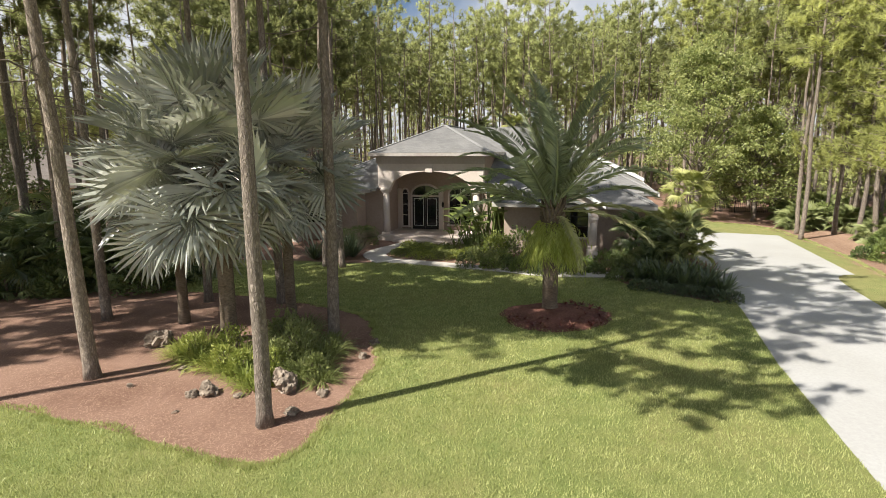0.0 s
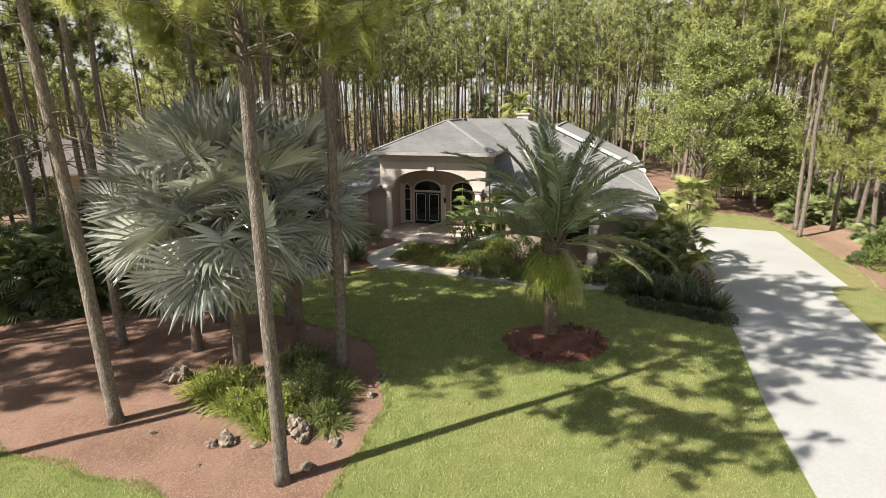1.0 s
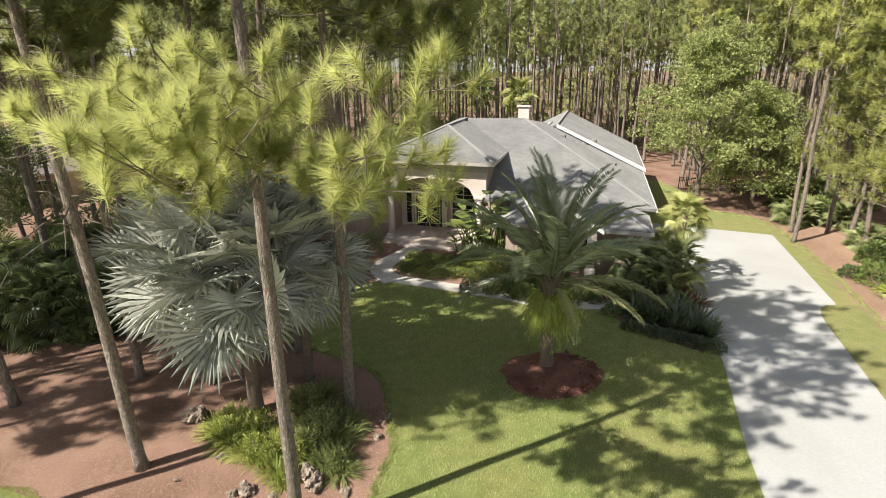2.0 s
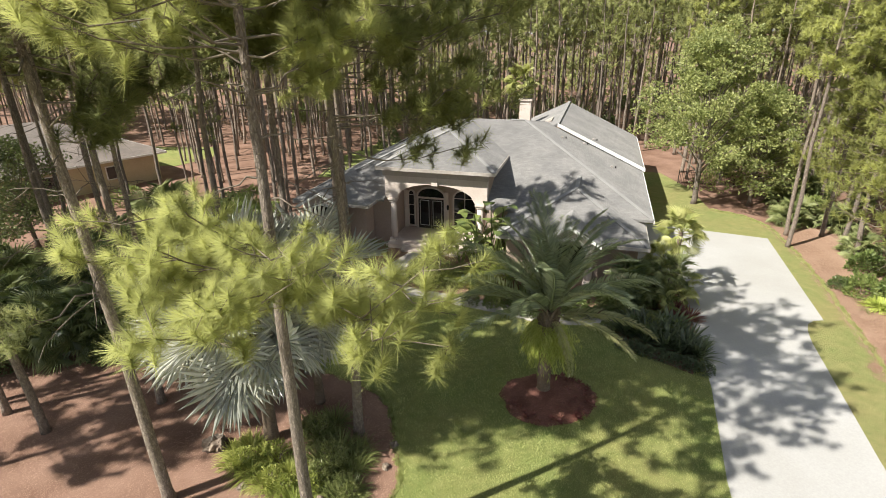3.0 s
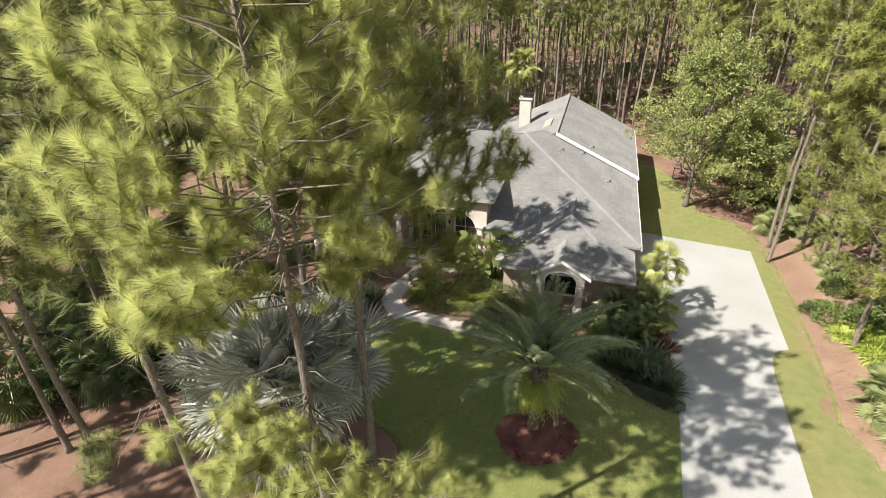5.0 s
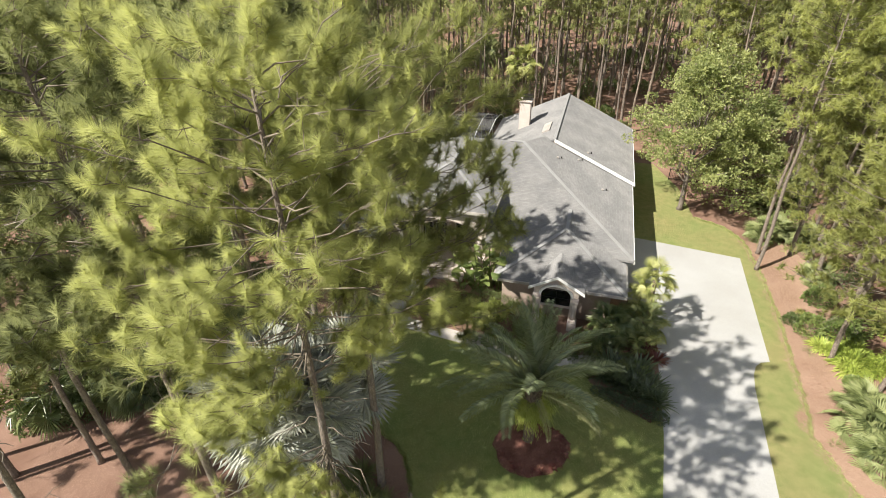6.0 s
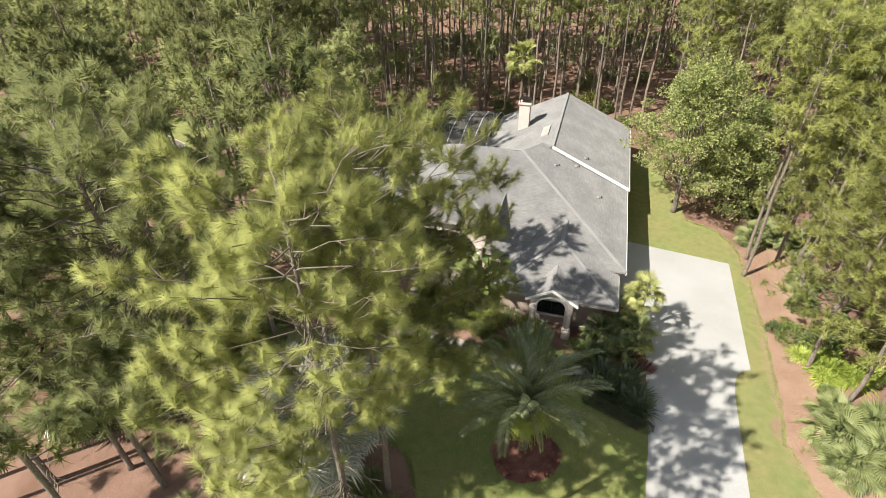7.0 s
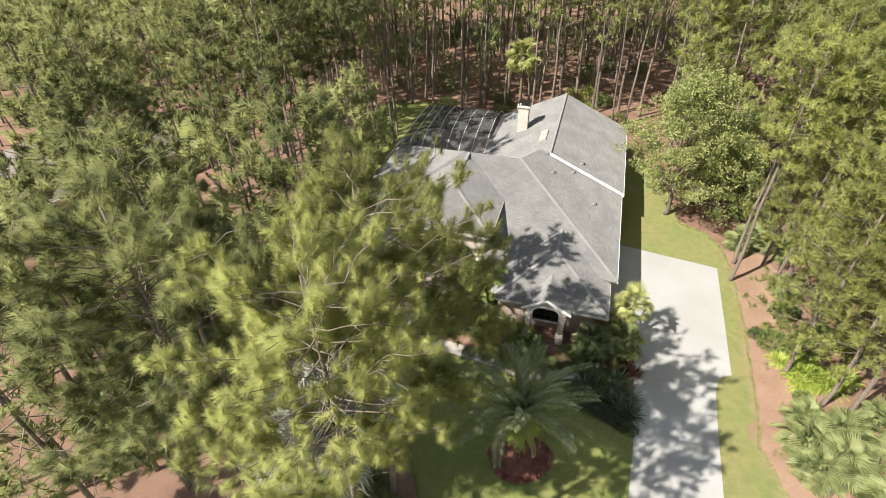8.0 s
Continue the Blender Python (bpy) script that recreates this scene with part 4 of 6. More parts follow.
def pine_parts(seed, height, crown, rows, twigs, tufts, needles, length, width, girth, dead=7, sides=9, fine=True, bare=None, inner=0.5, sway=0.07):
    """Trunk, boughs and needles of a tall pine as three meshes. rows: the boughs."""
    rng = np.random.default_rng(seed)
    zs = np.linspace(0, height, 12)
    bend = np.cumsum(rng.normal(0, sway, (12, 2)), 0)
    bend -= bend[0]
    line = np.column_stack([bend, zs])
    rad = girth * (1 - 0.8 * (zs / height) ** 1.3)
    rad[0] *= 1.3
    rad[1] *= 1.02
    trunk = Shape().tube(np.insert(line, 1, [[line[0, 0], line[0, 1], 0.35]], 0), np.insert(rad, 1, girth * 1.06), sides)
    wood, tips, ways = Shape(), [], []

    def at(z):
        return np.array([np.interp(z, zs, line[:, 0]), np.interp(z, zs, line[:, 1]), z])

    for t, z, az, ln, lift in rows:
        out = np.array([math.cos(az), math.sin(az), 0])
        s = np.linspace(0, 1, 5)
        bow = at(z) + out * ln * s[:, None] + np.array([0, 0, 1]) * (ln * (lift * s + (0.28 - 0.15 * t) * s * s - 0.1 * s))[:, None]
        bow[1:] += rng.normal(0, 0.05 * ln, (4, 3))
        if fine:
            wood.tube(bow, (0.012 + max(0.012, girth * 0.11 * (1 - 0.5 * t)) * (1 - s) ** 1.6), 5, False)
        else:
            wood.tube(bow[::2], np.linspace(max(0.02, girth * 0.24 * (1 - 0.6 * t)), 0.014, 3), 3, False)
        across = np.array([-out[1], out[0], 0])
        for j in range(twigs):
            sj = rng.uniform(inner, 1.0) if j else 1.0
            root = np.array([np.interp(sj, s, bow[:, a]) for a in range(3)])
            side = across * rng.choice([-1, 1]) * rng.uniform(0.2, 0.9) + out * rng.uniform(0.3, 0.9) + np.array([0, 0, rng.uniform(0.05, 0.7)])
            tl = ln * rng.uniform(0.1, 0.25) * (1.25 - 0.6 * sj) + 0.18
            end = root + side * tl
            if fine:
                wood.tube([root, (root + end) / 2 + [0, 0, -0.04], end], [0.016, 0.011, 0.006], 3, False)
            elif j % 2 == 0 and length < 0.41:
                wood.tube([root, end], [0.018, 0.008], 3, False)
            for k in range(tufts):
                q = end if k == 0 else root + (end - root) * rng.uniform(0.35, 0.9) + rng.normal(0, 0.2, 3)
                w = side / np.linalg.norm(side) * 0.55 + [0, 0, 0.75] + rng.normal(0, 0.35, 3)
                if fine and k:
                    wood.tube([root + (end - root) * 0.3, q], [0.009, 0.005], 3, False)
                tips.append(q)
                ways.append(w / np.linalg.norm(w))
    for i in range(dead):
        z = rng.uniform(*(bare or (crown * 0.55, crown * 1.05)))
        az = rng.uniform(0, 6.28)
        out = np.array([math.cos(az), math.sin(az), 0])
        ln = rng.uniform(0.5, 2.2)
        s = np.linspace(0, 1, 6)
        bow = at(z) + out * ln * s[:, None] + np.array([0, 0, 1]) * (ln * (rng.uniform(-0.1, 0.5) * s - rng.uniform(0.0, 0.5) * s * s))[:, None]
        bow[1:] += np.cumsum(rng.normal(0, 0.05 * ln, (5, 3)), 0)
        wood.tube(bow, np.linspace(0.024, 0.007, 6), 5, False)
        if ln > 1.1:
            fork = bow[3] + (bow[5] - bow[3]) * 0.5 + rng.normal(0, 0.22 * ln, 3)
            wood.tube([bow[3], (bow[3] + fork) / 2 + rng.normal(0, 0.04, 3), fork], [0.013, 0.01, 0.005], 4, False)
    v, f, soft = pompons(rng, np.array(tips), np.array(ways), needles, length, width)
    crown_mesh = Shape().add(v, f).mesh("pine_needles", True)
    crown_mesh.normals_split_custom_set_from_vertices(soft.tolist())
    return trunk.mesh("pine_trunk", True), wood.mesh("pine_boughs", True), crown_mesh


def pine(meshes, m, label, group, needle):
    p = thing("pine_tree", label, "tree", m, group)
    part("trunk", meshes[0], BARK, p)
    tagged(part("branchwork", meshes[1], TWIG, p), kind="stuff")
    part("crown", meshes[2], needle, p)
    return p


NEAR_LABEL = "tall pine with flaky grey-brown bark and yellow-green needle tufts"
grow = np.random.default_rng(40)


def gate_pine_rows():
    """A domed head, boughs reaching out over the lawn's near side below it, and a low skirt of boughs under a bare stretch of trunk."""
    rows = []
    for i in range(54):
        t = (i + grow.uniform(0, 1)) / 54
        z = 15.9 + 6.0 * t
        wide = 3.5 * math.sqrt(max(0.1, 1 - ((z - 17.4) / 5.2) ** 2))
        az = i * 2.4 + grow.normal(0, 0.3)
        rows.append((0.6 * t, z, az, wide * grow.uniform(0.68, 1.06) * (1 + 0.14 * math.cos(az + 2.0)), 0.06 + 0.45 * t + grow.normal(0, 0.07)))
    for i in range(13):
        rows.append((0.2, grow.uniform(14.2, 16.4), math.radians(grow.uniform(-178, -86)), grow.uniform(3.0, 4.4), grow.uniform(0.02, 0.25)))
    for i in range(22):
        share = (i + 0.5) / 22
        az = -140 + 106 * share + grow.normal(0, 3)
        if az < -98:
            rows.append((0.2, grow.uniform(9.6, 10.9), math.radians(az), grow.uniform(1.8, 3.5), grow.uniform(0.0, 0.4)))
        elif az > -52:
            rows.append((0.2, grow.uniform(9.7, 10.4), math.radians(az), grow.uniform(4.2, 5.4), grow.uniform(-0.06, 0.06)))
        else:
            rows.append((0.2, grow.uniform(9.5, 10.9), math.radians(az), grow.uniform(2.6, 5.0), grow.uniform(0.02, 0.4)))
    for i in range(9):
        rows.append((0.1, grow.uniform(13.2, 16.0), math.radians(grow.uniform(-40, 175)), grow.uniform(1.4, 2.6), grow.uniform(0.0, 0.3)))
    return rows


def umbrella_rows():
    """A broad round crown, fuller on the lawn's side, with long low boughs over the path."""
    rows = []
    for i in range(92):
        t = (i + grow.uniform(0, 1)) / 92
        z = 13.2 + 7.1 * t
        wide = 4.2 * math.sqrt(max(0.12, 1 - ((z - 16.2) / 5.4) ** 2))
        az = i * 2.4 + grow.normal(0, 0.3)
        rows.append((0.6 * t, z, az, wide * grow.uniform(0.5, 1.05) * (1 + 0.24 * math.cos(az)), 0.1 + 0.38 * t + grow.normal(0, 0.07)))
    for i in range(10):
        rows.append((0.05, grow.uniform(11.2, 14.4), math.radians(grow.uniform(-42, 40)), grow.uniform(3.8, 6.3), grow.uniform(-0.12, 0.1)))
    return rows


def bed_pine_rows():
    """A tall crown over the straw bed that hangs towards the lawn, with one low bough."""
    rows = []
    for i in range(76):
        t = (i + grow.uniform(0, 1)) / 76
        z = 13.9 + 8.0 * t
        wide = 4.3 * math.sqrt(max(0.1, 1 - ((z - 16.3) / 6.6) ** 2))
        az = i * 2.4 + grow.normal(0, 0.3)
        rows.append((0.6 * t, z, az, wide * grow.uniform(0.6, 1.05) * (1 + 0.18 * math.cos(az + 0.9)), 0.04 + 0.45 * t + grow.normal(0, 0.07)))
    rows.append((0.3, 7.9, math.radians(-98), 2.9, -0.05))
    for i in range(9):
        rows.append((0.2, grow.uniform(13.8, 16.2), math.radians(grow.uniform(-118, -50)), grow.uniform(3.2, 4.6), grow.uniform(0.0, 0.2)))
    for i in range(6):
        rows.append((0.2, grow.uniform(12.2, 13.6), math.radians(grow.uniform(-35, 35)), grow.uniform(1.8, 3.4), grow.uniform(0.0, 0.2)))
    return rows


near = [pine_parts(11, 22.3, 15.5, gate_pine_rows(), 5, 3, 215, 0.34, 0.0082, 0.17, 15, bare=(10.5, 17.0), inner=0.45, sway=0.03),
        pine_parts(12, 21.2, 12.8, umbrella_rows(), 7, 3, 100, 0.4, 0.0145, 0.19, 18, bare=(9.5, 15.5), inner=0.5, sway=0.03),
        pine_parts(13, 22.6, 11.0, bed_pine_rows(), 6, 3, 100, 0.4, 0.0155, 0.185, 20, bare=(7.0, 14.0), inner=0.5, sway=0.03)]
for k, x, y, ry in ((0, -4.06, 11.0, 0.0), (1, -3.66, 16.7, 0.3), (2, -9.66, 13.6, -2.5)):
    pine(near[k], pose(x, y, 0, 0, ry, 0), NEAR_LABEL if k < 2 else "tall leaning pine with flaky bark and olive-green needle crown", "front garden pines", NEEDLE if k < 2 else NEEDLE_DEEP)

MID_LABEL = "tall pine with grey-brown trunk and dense green needle crown"
middle = [pine_parts(15, 23.5, 12.5, crown_boughs(grow, 23.5, 12.5, 4.2, 42), 7, 2, 33, 0.45, 0.05, 0.17, 9, 7, False, inner=0.35),
          pine_parts(16, 24.5, 13.5, crown_boughs(grow, 24.5, 13.5, 3.9, 42), 7, 2, 33, 0.45, 0.05, 0.165, 9, 7, False, inner=0.35),
          pine_parts(17, 22.5, 11.5, crown_boughs(grow, 22.5, 11.5, 4.5, 44), 7, 2, 33, 0.45, 0.05, 0.18, 9, 7, False, inner=0.35),
          pine_parts(19, 21.0, 12.8, crown_boughs(grow, 21.0, 13.4, 2.7, 26), 6, 2, 33, 0.45, 0.05, 0.16, 9, 7, False, inner=0.35)]
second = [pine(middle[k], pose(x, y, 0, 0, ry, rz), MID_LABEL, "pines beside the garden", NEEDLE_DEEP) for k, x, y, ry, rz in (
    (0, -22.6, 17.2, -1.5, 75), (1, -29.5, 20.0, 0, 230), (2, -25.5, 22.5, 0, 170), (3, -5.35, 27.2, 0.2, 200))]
stood = [(-6.1, 19.6), (-4, 11), (-10, 14), (-16, 17), (-18.5, 18), (-21, 19), (-12.4, 18.7), (-9.7, 21), (-25.5, 22.5), (27.2, 23.8), (-5.35, 27.2)]
RIGHT_LABEL = "tall pine with grey-brown trunk and yellow-green needle crown"
right_pines = {}
# Unseen at left, placed for shade: the last six and three from (-25, 11).
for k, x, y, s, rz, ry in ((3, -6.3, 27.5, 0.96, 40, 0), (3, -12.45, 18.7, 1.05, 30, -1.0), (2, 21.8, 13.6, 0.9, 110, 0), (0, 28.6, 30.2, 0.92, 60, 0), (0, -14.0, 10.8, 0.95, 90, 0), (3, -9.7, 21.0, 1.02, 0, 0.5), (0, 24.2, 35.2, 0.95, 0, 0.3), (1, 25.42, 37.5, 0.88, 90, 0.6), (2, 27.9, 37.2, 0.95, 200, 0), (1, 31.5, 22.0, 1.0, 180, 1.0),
                           (3, -15.6, 24.2, 0.95, 60, 0.7), (3, -6.6, 20.7, 1.08, 300, 0), (0, -20.5, 25.6, 1.0, 20, 0), (3, -16.8, 22.6, 1.0, 100, -1),
                           (2, -25.0, 11.0, 0.9, 70, 0.5), (1, -26.5, 9.8, 1.0, 150, 0), (0, -30.0, 13.0, 1.0, 260, 0), (0, 26.7, 22.0, 0.98, 40, 1.5), (2, 36.0, 23.5, 1.0, 300, 0), (2, -21.5, 31.5, 1.0, 310, 0), (3, -16.2, 16.9, 1.0, 250, 0), (3, -18.6, 18.0, 0.95, 10, 0), (0, -18.6, 27.9, 0.88, 75, 0), (1, -24.2, 30.3, 0.95, 15, 0), (0, -24.7, 44.4, 0.9, 200, 0), (2, -19.7, 44.6, 0.9, 95, 0), (1, -28.6, 37.5, 0.9, 330, 0), (0, -17.0, 46.5, 0.95, 20, 0), (1, -21.5, 51.0, 0.95, 140, 0), (2, -15.5, 53.0, 0.95, 260, 0), (0, -26.5, 56.0, 0.9, 60, 0), (3, -14.2, 48.5, 1.0, 0, 0), (1, -31.0, 45.0, 0.85, 75, 0), (3, -14.5, 39.5, 0.9, 40, 0), (0, -28.2, 16.2, 1.0, 130, 0), (2, -32.5, 18.5, 1.0, 10, 0), (1, -34.0, 24.5, 1.0, 70, 0), (0, -40.5, 26.5, 1.0, 200, 0), (2, -37.5, 21.0, 1.0, 300, 0), (1, -41.5, 31.5, 1.0, 20, 0)):
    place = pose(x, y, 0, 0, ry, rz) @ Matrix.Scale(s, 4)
    # Left-hand copies carry the darker needles, right-hand ones the yellow-green.
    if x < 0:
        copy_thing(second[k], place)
    elif k in right_pines:
        copy_thing(right_pines[k], place)
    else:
        right_pines[k] = pine(middle[k], place, RIGHT_LABEL, "pines beside the driveway", NEEDLE)
    stood.append((x, y))

low_crown = pine_parts(18, 18.5, 4.5, crown_boughs(grow, 18.5, 4.9, 4.0, 60, 0.9, 1.25), 7, 2, 36, 0.4, 0.042, 0.15, 6, 7, False, inner=0.35)
young = pine(low_crown, pose(27.5, 34.6, 0), "pine with lit needle boughs low down on its trunk", "pines with low boughs", NEEDLE)
for x, y, s, rz in ((23.96, 25.25, 1.0, 200), (25.1, 22.5, 0.95, 30), (27.7, 29.4, 1.05, 120), (30.6, 28.6, 1.0, 80), (32.2, 35.5, 0.95, 190), (29.5, 25.5, 0.85, 270), (34.5, 30.5, 1.1, 20), (36.5, 42.0, 1.1, 140), (31.0, 39.5, 0.9, 230)):
    copy_thing(young, pose(x, y, 0, 0, 0, rz) @ Matrix.Scale(s, 4))
    stood.append((x, y))

FAR_LABEL = "slim tall woodland pine with bare trunk and high crown"
far = [pine_parts(21, 24.0, 13.0, crown_boughs(grow, 24.0, 13.0, 3.0, 26), 3, 3, 14, 0.5, 0.085, 0.17, 4, 6, False),
       pine_parts(22, 25.5, 15.0, crown_boughs(grow, 25.5, 15.0, 2.7, 26), 3, 3, 14, 0.5, 0.085, 0.15, 4, 6, False),
       pine_parts(23, 22.5, 11.0, crown_boughs(grow, 22.5, 11.0, 3.2, 28), 3, 3, 14, 0.5, 0.085, 0.18, 4, 6, False)]
kinds = [pine(meshes, pose(-60 - 7 * i, 84 + i * 5, 0), FAR_LABEL, "pines of the woods", NEEDLE_FAR) for i, meshes in enumerate(far)]
rng = np.random.default_rng(5)
INV = HOUSE.inverted()


def free(x, y):
    q = INV @ Vector((x, y, 0))
    if -27.5 < q.x < 11 and -40 < q.y < 19.5 and not (q.x > 5 and q.y > 0):
        return False
    if -32 < q.x < 3 and 19 < q.y < 21.5:
        return False
    if math.hypot(x + 42.0, y - 53.3) < 13.5 or math.hypot(x + 36.5, y - 67) < 5.5 or math.hypot(x - 24.0, y - 45) < 6.5:
        return False
    if -32 < x < -7 and abs((x + 3) * -0.468 + (y - 36) * 0.884) < 4.5:
        return False
    if x < 0 and y < 46 and -1.1 < x / y < -0.66 and y > 27:
        return False
    if x < 0 and y > 34 and -0.86 < x / y < -0.5 and math.sin(x * 12.9 + y * 78.2) > -0.35:
        return False
    if x < -10:
        return y > 24 + max(0, -x - 30) * 0.3
    return (x > 27 and y > 24 + (35 - x) * 0.6) or y > 46


mids = 0
for _ in range(900):
    x, y = rng.uniform(-52, 54), rng.uniform(18, 62)
    if abs(x) > 0.95 * y + 8 or not free(x, y) or any((x - a) ** 2 + (y - b) ** 2 < 15 for a, b in stood):
        continue
    stood.append((x, y))
    copy_thing((second if x < 0 else right_pines)[int(rng.integers(3))], pose(x, y, 0, rng.normal(0, 1.2), rng.normal(0, 1.2), rng.uniform(0, 360)) @ Matrix.Scale(rng.uniform(0.85, 1.06) * (0.8 if x < -0.42 * y and y > 34 else 1.0), 4))
    mids += 1
    if mids >= 12:
        break
spots = []
for _ in range(6000):
    x, y = rng.uniform(-75, 80), rng.uniform(14, 108)
    if abs(x) > 0.86 * y + 6 or not free(x, y) or (y < 62 and rng.uniform() < 0.3):
        continue
    gap = 1.8 if x < -0.42 * y else 2.2 if y < 85 else 2.8
    if any((x - a) ** 2 + (y - b) ** 2 < gap * gap for a, b in stood):
        continue
    stood.append((x, y))
    spots.append((math.hypot(x, y), x, y))
    if len(spots) >= 460:
        break
spots.sort()
for _, x, y in spots[:225]:
    copy_thing(kinds[int(rng.integers(3))], pose(x, y, 0, rng.normal(0, 1.0), rng.normal(0, 1.0), rng.uniform(0, 360)) @ Matrix.Scale(rng.uniform(0.86, 1.08) * (0.78 if x < -0.42 * y and y > 34 else 1.0), 4))


def far_woods():
    """Trees past the nearer ones, joined."""
    rng = np.random.default_rng(8)
    sh, at, way = Shape(), [], []
    n = 0
    while n < 900:
        if n < len(spots) - 225:
            x, y = spots[225 + n][1:]
        else:
            x, y = rng.uniform(-190, 190), rng.uniform(60, 240)
            if abs(x) > 1.0 * y + 20 or (y < 112 and abs(x) < 80):
                continue
        h = rng.uniform(22, 29) * (0.55 if -0.86 < x / y < -0.5 else 0.75 if x < -0.42 * y else 1.0)
        g = rng.uniform(0.12, 0.2)
        sh.tube([(x, y, 0), (x + rng.normal(0, 0.5), y, h * 0.95)], [g, g * 0.5], 4, False)
        k = 70 if y < 108 else 20
        t = rng.uniform(0, 1, k) ** 0.8
        r = 2.7 * (1 - 0.75 * t) * rng.uniform(0.2, 1, k)
        a = rng.uniform(0, 6.28, k)
        at.append(np.column_stack([x + r * np.cos(a), y + r * np.sin(a), h * (0.55 + 0.45 * t)]))
        way.append(np.column_stack([np.cos(a), np.sin(a), np.full(k, 0.6)]))
        if y > 105:
            k = 26
            r, a = 3.5 * rng.uniform(0, 1, k), rng.uniform(0, 6.28, k)
            at.append(np.column_stack([x + r * np.cos(a), y + r * np.sin(a), (8 if y < 150 else 15) * rng.uniform(0, 1, k) ** 1.3]))
            way.append(np.column_stack([np.cos(a), np.sin(a), np.full(k, 0.9)]))
        n += 1
    wood = part("far_woods_trunks", sh, BARK)
    tagged(wood, "bare trunks of the distant pine woods", "trees", kind="stuff")
    v, f = sprays(rng, np.concatenate(at), np.concatenate(way), 5, 1.1, 0.4, 0.7)
    tagged(part("far_woods_crowns", Shape().add(v, f), NEEDLE_FAR), "green needle crowns of the distant pine woods", "trees", kind="stuff")


far_woods()


def broadleaf(seed, height, spread, leaves_n, girth=0.2, stems=1, low=0.25):
    """A broad-leaved tree: trunk, forking limbs and leaf clumps with gaps between."""
    rng = np.random.default_rng(seed)
    wood, pts, ways = Shape(), [], []
    trunk = Shape().tube([(0, 0, 0), (0.05, 0, 0.4), (rng.normal(0, 0.2), rng.normal(0, 0.2), height * 0.3), (rng.normal(0, 0.4), rng.normal(0, 0.4), height * 0.62)],
                         [girth * 1.35, girth, girth * 0.8, girth * 0.35], 9)
    limbs = 34
    for i in range(limbs):
        t = (i + 0.5) / limbs
        z0 = height * (0.16 + 0.44 * t)
        az = i * 2.4 + rng.normal(0, 0.4)
        rise = height * (low + (1 - low) * t) - z0
        r = spread * (0.55 + 0.45 * math.sin(math.pi * min(1, 0.25 + t * 0.72))) * (1 - 0.62 * t ** 2.2) * rng.uniform(0.7, 1.1)
        end = np.array([r * math.cos(az), r * math.sin(az), z0 + rise * rng.uniform(0.8, 1.02)])
        mid = np.array([end[0] * 0.45, end[1] * 0.45, z0 + rise * 0.6])
        wood.tube([(0, 0, z0), mid, end], [girth * 0.32 * (1.1 - t), girth * 0.18, 0.012], 5, False)
        for j in range(9):
            c = mid + (end - mid) * rng.uniform(0.3, 1.12) + rng.normal(0, 0.14 * spread, 3) * [1, 1, 0.55]
            wood.tube([mid + (end - mid) * rng.uniform(0.2, 0.9), c], [0.015, 0.006], 3, False)
            k = leaves_n // (limbs * 9)
            d = rng.normal(0, 1, (k, 3))
            d /= np.linalg.norm(d, axis=1)[:, None]
            size = rng.uniform(0.32, 0.72)
            pts.append(c + d * size * rng.uniform(0.5, 1, (k, 1)) * [1.15, 1.15, 0.75])
            ways.append(d + rng.normal(0, 0.5, (k, 3)) + [0, 0, 0.1])
    v, f = leaves(rng, np.concatenate(pts), np.concatenate(ways), 0.21, 0.14)
    return trunk.mesh("tree_trunk", True), wood.mesh("tree_limbs", True), Shape().add(v, f).mesh("tree_leaves")


def oak(meshes, m, label, leafmat=None):
    t = thing("broadleaf_tree", label, "tree", m)
    part("trunk", meshes[0], BARK, t)
    tagged(part("branchwork", meshes[1], TWIG, t), kind="stuff")
    part("crown", meshes[2], leafmat or OAKLEAF, t)
    return t


big = broadleaf(31, 15.2, 5.7, 26000, 0.24, low=0.36)
small = broadleaf(32, 8.5, 3.2, 8500, 0.15, low=0.15)
oak(big, pose(21.9, 45.4, 0, 0, 0, 0), "dense broad-leaved tree with grey-green foliage beside the driveway")
oak(small, pose(26.3, 44.5, 0, 0, 0, 40) @ Matrix.Scale(1.15, 4), "rounded low broad-leaved tree at the edge of the woods")
oak(small, pose(29.5, 50.0, 0, 0, 0, 160) @ Matrix.Scale(1.2, 4), "leafy understorey tree between the pines")
for x, y, s, a in ((38, 49, 1.2, 200), (30, 62, 1.2, 300)):
    oak(small, pose(x, y, 0, 0, 0, a) @ Matrix.Scale(s, 4), "leafy understorey tree between the pines")
oak(small, pose(-30.0, 36.0, 0, 0, 0, 220), "dark leafy understorey tree near the neighbour's house", THICKET)


